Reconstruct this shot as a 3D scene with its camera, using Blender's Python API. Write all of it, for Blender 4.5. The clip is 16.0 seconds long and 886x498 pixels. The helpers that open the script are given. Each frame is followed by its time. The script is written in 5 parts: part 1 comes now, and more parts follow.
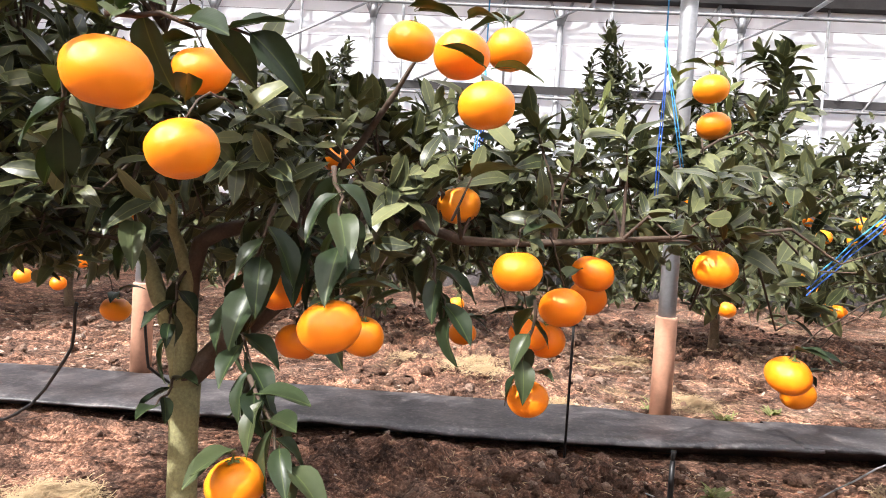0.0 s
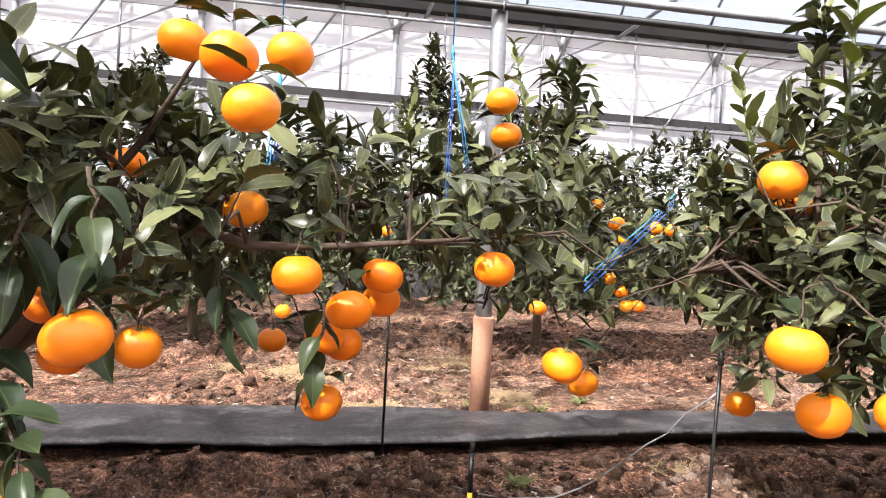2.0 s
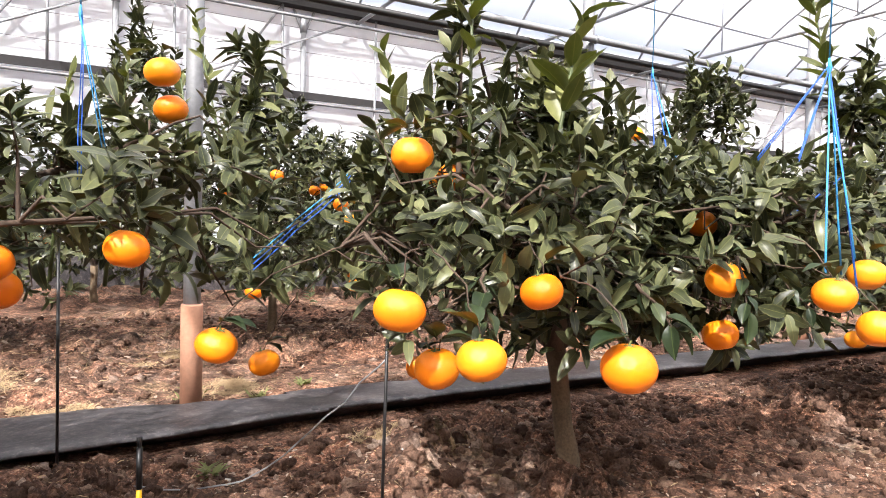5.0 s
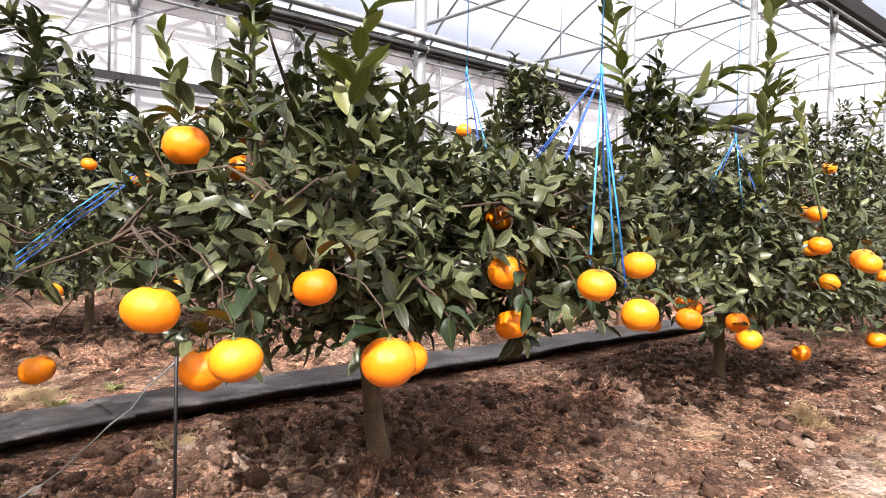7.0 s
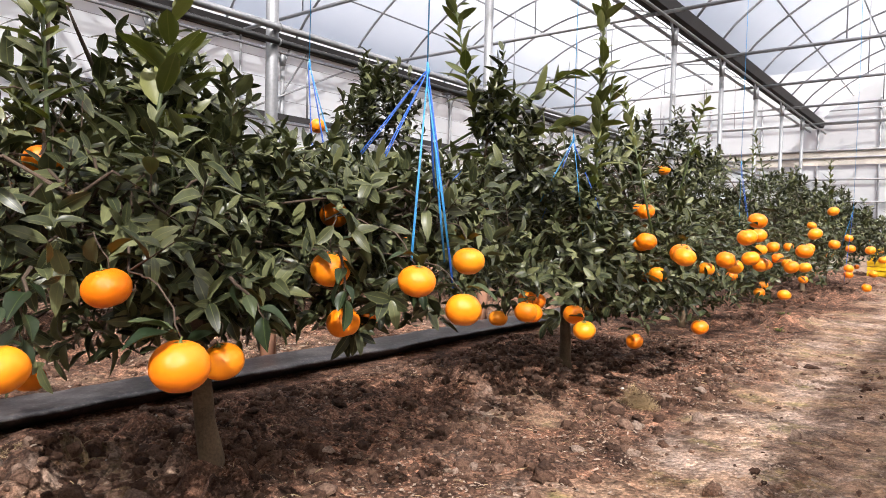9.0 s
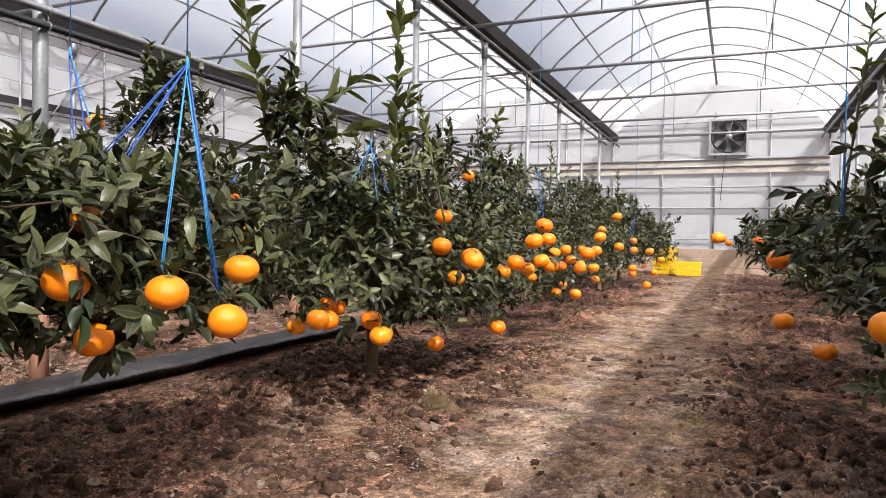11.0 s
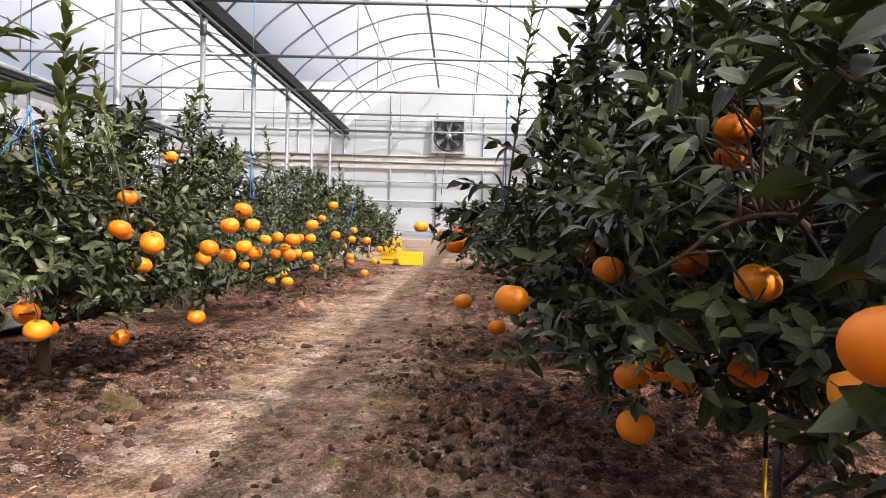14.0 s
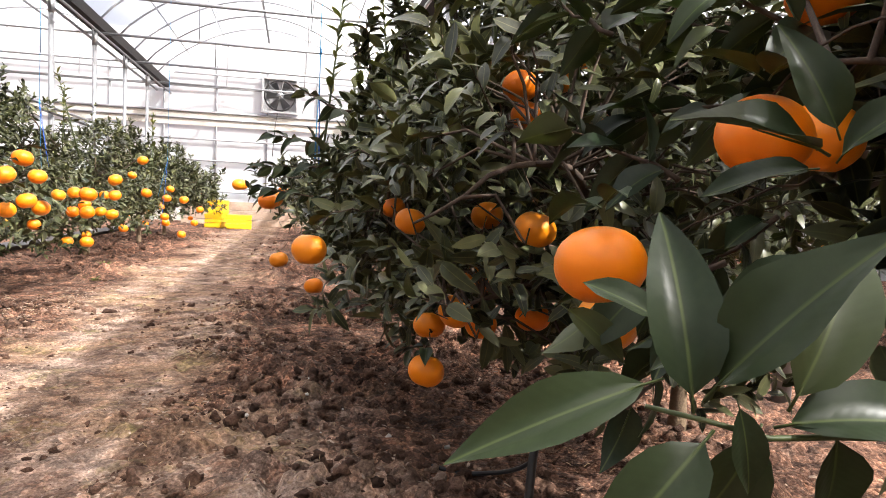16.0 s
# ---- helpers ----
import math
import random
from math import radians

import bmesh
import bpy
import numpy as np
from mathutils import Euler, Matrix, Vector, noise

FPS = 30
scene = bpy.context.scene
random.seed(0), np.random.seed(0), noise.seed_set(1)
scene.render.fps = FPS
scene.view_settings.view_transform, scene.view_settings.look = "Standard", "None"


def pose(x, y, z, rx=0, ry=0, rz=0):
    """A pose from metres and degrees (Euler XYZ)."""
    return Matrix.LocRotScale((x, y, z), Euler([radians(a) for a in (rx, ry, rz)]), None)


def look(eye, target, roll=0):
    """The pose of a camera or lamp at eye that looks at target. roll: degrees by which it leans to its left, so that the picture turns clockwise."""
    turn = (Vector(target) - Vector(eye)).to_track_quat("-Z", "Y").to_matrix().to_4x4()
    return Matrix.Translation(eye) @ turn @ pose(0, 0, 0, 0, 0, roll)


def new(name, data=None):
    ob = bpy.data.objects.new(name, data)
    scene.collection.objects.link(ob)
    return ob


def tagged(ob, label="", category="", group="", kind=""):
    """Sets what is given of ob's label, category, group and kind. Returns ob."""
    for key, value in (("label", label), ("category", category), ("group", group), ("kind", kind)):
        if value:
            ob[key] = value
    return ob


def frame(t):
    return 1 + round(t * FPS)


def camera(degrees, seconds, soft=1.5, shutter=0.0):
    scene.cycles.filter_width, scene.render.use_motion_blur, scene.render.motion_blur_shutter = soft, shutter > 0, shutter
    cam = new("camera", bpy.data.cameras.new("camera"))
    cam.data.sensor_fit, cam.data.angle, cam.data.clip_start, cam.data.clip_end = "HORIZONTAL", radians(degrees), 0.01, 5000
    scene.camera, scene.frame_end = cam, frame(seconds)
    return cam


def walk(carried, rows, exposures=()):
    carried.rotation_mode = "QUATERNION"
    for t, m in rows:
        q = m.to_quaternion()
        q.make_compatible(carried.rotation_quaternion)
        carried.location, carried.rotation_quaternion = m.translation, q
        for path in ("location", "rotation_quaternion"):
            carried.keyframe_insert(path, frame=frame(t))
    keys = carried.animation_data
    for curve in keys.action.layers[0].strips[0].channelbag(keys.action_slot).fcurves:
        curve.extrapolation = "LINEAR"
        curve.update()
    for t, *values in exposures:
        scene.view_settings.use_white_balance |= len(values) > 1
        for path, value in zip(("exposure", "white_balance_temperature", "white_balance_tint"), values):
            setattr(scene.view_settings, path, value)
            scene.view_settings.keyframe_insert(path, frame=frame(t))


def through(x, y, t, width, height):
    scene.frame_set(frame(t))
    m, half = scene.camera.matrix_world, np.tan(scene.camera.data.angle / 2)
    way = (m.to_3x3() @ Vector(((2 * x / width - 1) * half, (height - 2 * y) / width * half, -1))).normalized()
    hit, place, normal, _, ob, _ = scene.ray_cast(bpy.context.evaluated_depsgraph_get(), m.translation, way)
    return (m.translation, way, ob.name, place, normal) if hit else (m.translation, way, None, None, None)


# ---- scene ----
cam = camera(67.1, 16.0, soft=0.95)
ROWS = [
    (0.0, 0.530, 0.314, 0.909, 93.14, -2.28, 3.40),
    (0.5, 0.537, 0.345, 0.910, 90.15, -2.09, 3.35),
    (1.0, 0.544, 0.373, 0.911, 87.21, -1.64, 3.52),
    (1.5, 0.550, 0.411, 0.910, 83.67, -1.39, 3.20),
    (2.0, 0.557, 0.449, 0.911, 80.27, -1.04, 2.96),
    (2.5, 0.570, 0.489, 0.911, 76.77, -1.07, 3.06),
    (3.0, 0.576, 0.531, 0.907, 73.71, -1.34, 2.76),
    (3.5, 0.592, 0.573, 0.902, 70.70, -1.46, 2.54),
    (4.0, 0.604, 0.628, 0.897, 67.21, -1.57, 2.48),
    (4.5, 0.625, 0.677, 0.896, 63.82, -1.54, 1.83),
    (7.0, 0.745, 0.885, 0.903, 48.67, -1.82, 1.35),
    (7.5, 0.766, 0.918, 0.902, 46.21, -1.89, 1.40),
    (8.0, 0.786, 0.944, 0.903, 43.80, -2.02, 1.45),
    (10.5, 0.918, 1.082, 0.905, 27.55, -1.16, 0.85),
    (11.0, 0.945, 1.115, 0.908, 23.59, -1.08, 0.91),
    (11.5, 0.969, 1.140, 0.908, 19.66, -0.96, 1.23),
    (12.0, 0.995, 1.151, 0.903, 15.74, -1.05, 1.56),
    (12.5, 1.026, 1.158, 0.898, 12.62, -1.02, 1.62),
    (13.0, 1.065, 1.170, 0.894, 8.90, -0.97, 1.38),
    (13.5, 1.108, 1.173, 0.891, 5.25, -0.73, 1.87),
    (14.0, 1.147, 1.179, 0.880, 1.36, -1.33, 1.57),
    (14.5, 1.180, 1.183, 0.872, -2.47, -1.72, 2.16),
    (15.0, 1.213, 1.177, 0.865, -6.46, -2.41, 1.91),
    (15.5, 1.240, 1.174, 0.858, -9.96, -2.70, 2.30),
    (16.0, 1.257, 1.186, 0.837, -12.65, -3.74, 2.51),
]
# seconds, eye, yaw from the alley's direction, pitch, roll
walk(cam, [(t, pose(x, y, z, 90 + pitch, 0, yaw) @ pose(0, 0, 0, 0, 0, roll)) for t, x, y, z, yaw, pitch, roll in ROWS],
     exposures=[(0.0, 1.9, 6250, 10), (4.5, 1.74, 6300, 10), (7.0, 1.62, 6350, 10), (10.5, 0.84, 6300, 10), (14.0, 0.95, 6350, 10), (16.0, 1.65, 6450, 10)])

# ---- light: sun and sky through the greenhouse film ----
SUN = Vector((0.5, -0.5, 0.71)).normalized()
world = bpy.data.worlds.new("sky")
scene.world = world
world.use_nodes = True
wn = world.node_tree.nodes
sky = wn.new("ShaderNodeTexSky")
sky.sky_type = "NISHITA"
sky.sun_disc = False
sky.sun_elevation = math.asin(SUN.z)
sky.sun_rotation = math.atan2(SUN.x, SUN.y)
sky.dust_density = 10.0
sky.air_density = 0.7
sky.ozone_density = 0.3
world.node_tree.links.new(sky.outputs[0], wn["Background"].inputs[0])
wn["Background"].inputs[1].default_value = 0.088
sun_lamp = bpy.data.lights.new("sun", "SUN")
sun_lamp.energy, sun_lamp.angle, sun_lamp.color = 5.0, radians(0.8), (1.0, 0.965, 0.925)
new("sun", sun_lamp).matrix_world = look(SUN * 30, (0, 0, 0))

# ---- materials ----
def shader(name):
    m = bpy.data.materials.new(name)
    m.use_nodes = True
    t = m.node_tree
    return m, t.nodes, t.links, t.nodes["Principled BSDF"]


def ramp(nodes, links, source, stops):
    r = nodes.new("ShaderNodeValToRGB")
    while len(r.color_ramp.elements) < len(stops):
        r.color_ramp.elements.new(0.5)
    for e, (p, c) in zip(r.color_ramp.elements, stops):
        e.position, e.color = p, (*c, 1)
    links.new(source, r.inputs[0])
    return r.outputs[0]


def noise_tex(nodes, links, scale, detail=4.0, rough=0.6, coords="Object", distortion=0.0):
    c = nodes.new("ShaderNodeTexCoord")
    n = nodes.new("ShaderNodeTexNoise")
    n.inputs["Scale"].default_value, n.inputs["Detail"].default_value = scale, detail
    n.inputs["Roughness"].default_value, n.inputs["Distortion"].default_value = rough, distortion
    links.new(c.outputs[coords], n.inputs["Vector"])
    return n.outputs["Fac"]


def mixed(nodes, links, fac, a, b, kind="MIX"):
    m = nodes.new("ShaderNodeMix")
    m.data_type, m.blend_type = "RGBA", kind
    for s, v in ((m.inputs[0], fac), (m.inputs[6], a), (m.inputs[7], b)):
        if isinstance(v, bpy.types.NodeSocket):
            links.new(v, s)
        elif isinstance(v, tuple):
            s.default_value = (*v, 1)
        else:
            s.default_value = v
    return m.outputs[2]


def bumped(nodes, links, bsdf, height, strength, distance):
    b = nodes.new("ShaderNodeBump")
    b.inputs["Strength"].default_value, b.inputs["Distance"].default_value = strength, distance
    links.new(height, b.inputs["Height"])
    links.new(b.outputs[0], bsdf.inputs["Normal"])


def plain(name, colour, rough=0.5, metal=0.0, vary=0.25, scale=20.0, bump=0.15, dist=0.002):
    m, n, l, b = shader(name)
    fine, broad = noise_tex(n, l, scale * 4), noise_tex(n, l, scale * 0.3, 3)
    dark = tuple(c * (1 - vary) for c in colour)
    light = tuple(min(1, c * (1 + vary)) for c in colour)
    c1 = ramp(n, l, fine, [(0.3, dark), (0.7, light)])
    c2 = ramp(n, l, broad, [(0.3, dark), (0.7, light)])
    l.new(mixed(n, l, 0.5, c1, c2), b.inputs["Base Color"])
    r = n.new("ShaderNodeMapRange")
    r.inputs[3].default_value, r.inputs[4].default_value = rough - 0.1, min(1, rough + 0.12)
    l.new(broad, r.inputs[0])
    l.new(r.outputs[0], b.inputs["Roughness"])
    b.inputs["Metallic"].default_value = metal
    bumped(n, l, b, fine, bump, dist)
    return m


def leaf_material(name, dark, light, rough, through):
    m, n, l, b = shader(name)
    g = n.new("ShaderNodeNewGeometry")
    tint = ramp(n, l, g.outputs["Random Per Island"], [(0.0, dark), (0.6, tuple(0.62 * a + 0.38 * c for a, c in zip(dark, light))), (0.9, light), (1.0, tuple(c * 1.3 for c in light))])
    mott = noise_tex(n, l, 60.0, 3)
    col = mixed(n, l, 0.2, tint, ramp(n, l, mott, [(0.3, dark), (0.75, light)]))
    rim = n.new("ShaderNodeAttribute")
    rim.attribute_name = "rim"
    rk = ramp(n, l, rim.outputs["Fac"], [(0.0, (0.55, 0.55, 0.55)), (0.09, (0, 0, 0)), (0.78, (0, 0, 0)), (1.0, (0.5, 0.5, 0.5))])
    col = mixed(n, l, rk, col, (0.2, 0.2, 0.08))
    l.new(col, b.inputs["Base Color"])
    b.inputs["Roughness"].default_value = rough
    b.inputs["Specular IOR Level"].default_value = 0.26
    bumped(n, l, b, mott, 0.35, 0.002)
    tr = n.new("ShaderNodeBsdfTranslucent")
    l.new(mixed(n, l, 1.0, col, (0.9, 1.0, 0.25), "MULTIPLY"), tr.inputs[0])
    mix = n.new("ShaderNodeMixShader")
    mix.inputs[0].default_value = through
    l.new(b.outputs[0], mix.inputs[1])
    l.new(tr.outputs[0], mix.inputs[2])
    l.new(mix.outputs[0], n["Material Output"].inputs[0])
    return m


LEAF = leaf_material("citrus_leaf", (0.010, 0.016, 0.008), (0.124, 0.131, 0.061), 0.34, 0.05)
YOUNG = leaf_material("young_leaf", (0.065, 0.078, 0.026), (0.17, 0.175, 0.065), 0.36, 0.2)


def single_leaf():
    """Leaves that are objects of their own: tint by the object."""
    m, n, l, b = shader("single_leaf")
    info = n.new("ShaderNodeObjectInfo")
    dark, light = (0.012, 0.021, 0.01), (0.034, 0.048, 0.022)
    tint = ramp(n, l, info.outputs["Random"], [(0.0, dark), (0.8, light), (1.0, (0.09, 0.105, 0.045))])
    c = n.new("ShaderNodeTexCoord")
    sep = n.new("ShaderNodeSeparateXYZ")
    l.new(c.outputs["Object"], sep.inputs[0])
    # pale midrib and side veins
    a = n.new("ShaderNodeMath")
    a.operation = "ABSOLUTE"
    l.new(sep.outputs[0], a.inputs[0])
    rib = ramp(n, l, a.outputs[0], [(0.004, (1, 1, 1)), (0.016, (0, 0, 0))])
    k = n.new("ShaderNodeMath")
    k.operation = "MULTIPLY_ADD"
    k.inputs[1].default_value = -0.8
    l.new(a.outputs[0], k.inputs[0])
    l.new(sep.outputs[1], k.inputs[2])
    w = n.new("ShaderNodeMath")
    w.operation = "PINGPONG"
    w.inputs[1].default_value = 0.035
    l.new(k.outputs[0], w.inputs[0])
    mott = noise_tex(n, l, 9.0, 4)
    col = mixed(n, l, 0.3, tint, ramp(n, l, mott, [(0.3, dark), (0.75, light)]))
    pale = n.new("ShaderNodeMath")
    pale.operation = "MULTIPLY"
    pale.inputs[1].default_value = 0.3
    l.new(rib, pale.inputs[0])
    col = mixed(n, l, pale.outputs[0], col, (0.16, 0.2, 0.06))
    l.new(col, b.inputs["Base Color"])
    b.inputs["Roughness"].default_value = 0.36
    b.inputs["Specular IOR Level"].default_value = 0.22
    bumped(n, l, b, w.outputs[0], 0.06, 0.012)
    tr = n.new("ShaderNodeBsdfTranslucent")
    l.new(mixed(n, l, 1.0, col, (0.9, 1.0, 0.25), "MULTIPLY"), tr.inputs[0])
    mix = n.new("ShaderNodeMixShader")
    mix.inputs[0].default_value = 0.12
    l.new(b.outputs[0], mix.inputs[1])
    l.new(tr.outputs[0], mix.inputs[2])
    l.new(mix.outputs[0], n["Material Output"].inputs[0])
    return m


BIGLEAF = single_leaf()


def orange_peel():
    m, n, l, b = shader("orange_peel")
    info = n.new("ShaderNodeObjectInfo")
    tint = ramp(n, l, info.outputs["Random"], [(0.0, (0.87, 0.175, 0.003)), (0.6, (0.91, 0.24, 0.006)), (1.0, (0.93, 0.3, 0.01))])
    broad = noise_tex(n, l, 14.0, 2)
    col = mixed(n, l, broad, tint, mixed(n, l, 0.35, tint, (0.93, 0.30, 0.004)))
    l.new(col, b.inputs["Base Color"])
    b.inputs["Roughness"].default_value = 0.33
    b.inputs["Specular IOR Level"].default_value = 0.42
    pores = n.new("ShaderNodeTexVoronoi")
    pores.inputs["Scale"].default_value = 330.0
    c = n.new("ShaderNodeTexCoord")
    l.new(c.outputs["Object"], pores.inputs["Vector"])
    bumped(n, l, b, pores.outputs["Distance"], 0.22, 0.0015)
    return m


PEEL = orange_peel()
BARK = plain("young_bark", (0.2, 0.185, 0.085), 0.75, vary=0.5, scale=30, bump=0.6, dist=0.004)
OLDBARK = plain("brown_bark", (0.165, 0.115, 0.07), 0.85, vary=0.5, scale=26, bump=0.8, dist=0.005)
TWIG = plain("twig_bark", (0.062, 0.04, 0.027), 0.9, vary=0.45, scale=40, bump=0.5, dist=0.003)
GREENTWIG = plain("green_twig", (0.055, 0.075, 0.022), 0.5, vary=0.3, scale=40)
CALYX = plain("calyx", (0.10, 0.12, 0.03), 0.6, vary=0.3, scale=90)
STEEL = plain("galvanised_steel", (0.26, 0.265, 0.28), 0.5, metal=0.5, vary=0.22, scale=12, bump=0.05)
DULLSTEEL = plain("weathered_steel", (0.17, 0.17, 0.175), 0.55, metal=0.5, vary=0.35, scale=9, bump=0.1)
GUTTER = plain("gutter_metal", (0.018, 0.016, 0.017), 0.85, metal=0.0, vary=0.4, scale=7, bump=0.1)
SLEEVE = plain("clay_orange_pipe", (0.47, 0.25, 0.165), 0.6, vary=0.2, scale=14, bump=0.2)
ROPE_CYAN = plain("cyan_twine", (0.04, 0.26, 0.56), 0.5, vary=0.35, scale=80, bump=0.6)
ROPE_BLUE = plain("blue_twine", (0.02, 0.1, 0.45), 0.5, vary=0.35, scale=80, bump=0.6)
BLACKHOSE = plain("black_hose", (0.012, 0.012, 0.013), 0.45, vary=0.3, scale=30)
YELLOW = plain("yellow_plastic", (0.78, 0.48, 0.012), 0.4, vary=0.15, scale=10)
CONCRETE = plain("concrete", (0.45, 0.42, 0.38), 0.85, vary=0.25, scale=9, bump=0.4, dist=0.004)
BOARD = plain("weathered_board", (0.34, 0.25, 0.19), 0.85, vary=0.35, scale=6, bump=0.3, dist=0.004)
STRAW = plain("straw", (0.38, 0.27, 0.15), 0.85, vary=0.45, scale=60)
CHIP = plain("dry_flakes", (0.29, 0.215, 0.165), 0.9, vary=0.5, scale=30)
WEED = leaf_material("weed_leaf", (0.05, 0.07, 0.02), (0.14, 0.15, 0.05), 0.6, 0.2)
FANGREY = plain("fan_grey", (0.34, 0.34, 0.35), 0.5, metal=0.3, vary=0.25, scale=12)


def crumbs(nodes, links, scale):
    """Cells like crumbled clods: a value for each crumb, and its rounded height."""
    c = nodes.new("ShaderNodeTexCoord")
    warp = nodes.new("ShaderNodeTexNoise")
    warp.inputs["Scale"].default_value, warp.inputs["Detail"].default_value = scale * 0.9, 3.0
    links.new(c.outputs["Object"], warp.inputs["Vector"])
    push = nodes.new("ShaderNodeVectorMath")
    push.operation = "MULTIPLY_ADD"
    push.inputs[1].default_value = (0.9 / scale,) * 3
    links.new(warp.outputs["Color"], push.inputs[0])
    links.new(c.outputs["Object"], push.inputs[2])
    v = nodes.new("ShaderNodeTexVoronoi")
    v.inputs["Scale"].default_value = scale
    links.new(push.outputs[0], v.inputs["Vector"])
    return v.outputs["Color"], v.outputs["Distance"]


def soil():
    m, n, l, b = shader("soil")
    mid, fine = noise_tex(n, l, 9.0, 5, 0.7), noise_tex(n, l, 85.0, 5, 0.75)
    cell, dist = crumbs(n, l, 21.0)
    cell2, dist2 = crumbs(n, l, 58.0)
    base = ramp(n, l, mid, [(0.34, (0.04, 0.0225, 0.016)), (0.5, (0.128, 0.071, 0.05)), (0.68, (0.26, 0.152, 0.108))])
    grit = ramp(n, l, fine, [(0.4, (0.026, 0.015, 0.011)), (0.52, (0.12, 0.07, 0.051)), (0.62, (0.4, 0.285, 0.228))])
    lump = ramp(n, l, cell, [(0.15, (0.45, 0.42, 0.4)), (0.5, (0.95, 0.92, 0.9)), (0.85, (1.7, 1.6, 1.5))])
    lump2 = ramp(n, l, cell2, [(0.15, (0.55, 0.53, 0.52)), (0.5, (0.95, 0.94, 0.93)), (0.85, (1.6, 1.55, 1.5))])
    patch = ramp(n, l, noise_tex(n, l, 2.2, 4, 0.6), [(0.38, (0.55, 0.52, 0.5)), (0.5, (0.95, 0.9, 0.86)), (0.62, (1.5, 1.36, 1.25))])
    soilcol = mixed(n, l, 1.0, mixed(n, l, 0.45, base, grit), patch, "MULTIPLY")
    soilcol = mixed(n, l, 0.8, mixed(n, l, 0.8, soilcol, lump, "MULTIPLY"), lump2, "MULTIPLY")
    # trodden alley: sandy, ashen and damp patches
    sandy = ramp(n, l, fine, [(0.34, (0.17, 0.112, 0.077)), (0.5, (0.31, 0.208, 0.145)), (0.68, (0.45, 0.325, 0.24))])
    ashen = ramp(n, l, fine, [(0.36, (0.19, 0.138, 0.112)), (0.5, (0.345, 0.262, 0.218)), (0.66, (0.5, 0.41, 0.36))])
    way = ramp(n, l, noise_tex(n, l, 1.7, 5, 0.65), [(0.44, (0, 0, 0)), (0.58, (1, 1, 1))])
    damp = ramp(n, l, noise_tex(n, l, 4.2, 6, 0.66), [(0.38, (0.4, 0.35, 0.32)), (0.48, (0.78, 0.74, 0.71)), (0.57, (1.12, 1.1, 1.08))])
    pale = mixed(n, l, 1.0, mixed(n, l, way, sandy, ashen), damp, "MULTIPLY")
    pale = mixed(n, l, 0.5, mixed(n, l, 0.4, pale, lump, "MULTIPLY"), lump2, "MULTIPLY")
    # this attribute also carries the painted sun patches and the lightened soil
    at = n.new("ShaderNodeAttribute")
    at.attribute_name = "trodden"
    mask = n.new("ShaderNodeMath")
    mask.operation = "MULTIPLY_ADD"
    l.new(noise_tex(n, l, 3.6, 7, 0.75), mask.inputs[0])
    mask.inputs[1].default_value = 2.2
    mask.inputs[2].default_value = -1.2
    add = n.new("ShaderNodeMath")
    add.use_clamp = True
    l.new(at.outputs["Fac"], add.inputs[0])
    l.new(mask.outputs[0], add.inputs[1])
    col = mixed(n, l, add.outputs[0], soilcol, pale)
    moss = ramp(n, l, noise_tex(n, l, 3.1, 6, 0.7), [(0.54, (0, 0, 0)), (0.64, (1, 1, 1))])
    k = n.new("ShaderNodeMath")
    k.operation = "MULTIPLY"
    l.new(moss, k.inputs[0])
    l.new(at.outputs["Fac"], k.inputs[1])
    k2 = n.new("ShaderNodeMath")
    k2.operation = "MULTIPLY"
    k2.inputs[1].default_value = 0.5
    l.new(k.outputs[0], k2.inputs[0])
    l.new(mixed(n, l, k2.outputs[0], col, mixed(n, l, 1.0, (0.22, 0.19, 0.07), lump2, "MULTIPLY")), b.inputs["Base Color"])
    b.inputs["Roughness"].default_value = 0.95
    b.inputs["Specular IOR Level"].default_value = 0.2
    # relief: grains and rounded crumbs
    h = mid
    for d, weight in ((dist, -1.3), (dist2, -0.9), (fine, 0.45)):
        s = n.new("ShaderNodeMath")
        s.operation = "MULTIPLY_ADD"
        s.inputs[1].default_value = weight
        l.new(d, s.inputs[0])
        l.new(h, s.inputs[2])
        h = s.outputs[0]
    bumped(n, l, b, h, 1.0, 0.012)
    return m


SOIL = soil()


def clod_soil():
    m, n, l, b = shader("soil_clod")
    g = n.new("ShaderNodeNewGeometry")
    tint = ramp(n, l, g.outputs["Random Per Island"], [(0.0, (0.068, 0.039, 0.028)), (0.5, (0.132, 0.076, 0.053)), (0.88, (0.22, 0.135, 0.098)), (1.0, (0.34, 0.26, 0.215))])
    grain = noise_tex(n, l, 110.0, 4, 0.7)
    l.new(mixed(n, l, 0.8, tint, ramp(n, l, grain, [(0.35, (0.5, 0.46, 0.44)), (0.65, (1.4, 1.36, 1.3))]), "MULTIPLY"), b.inputs["Base Color"])
    b.inputs["Roughness"].default_value = 0.95
    b.inputs["Specular IOR Level"].default_value = 0.2
    bumped(n, l, b, noise_tex(n, l, 55.0, 5, 0.75), 1.0, 0.02)
    return m


CLOD = clod_soil()


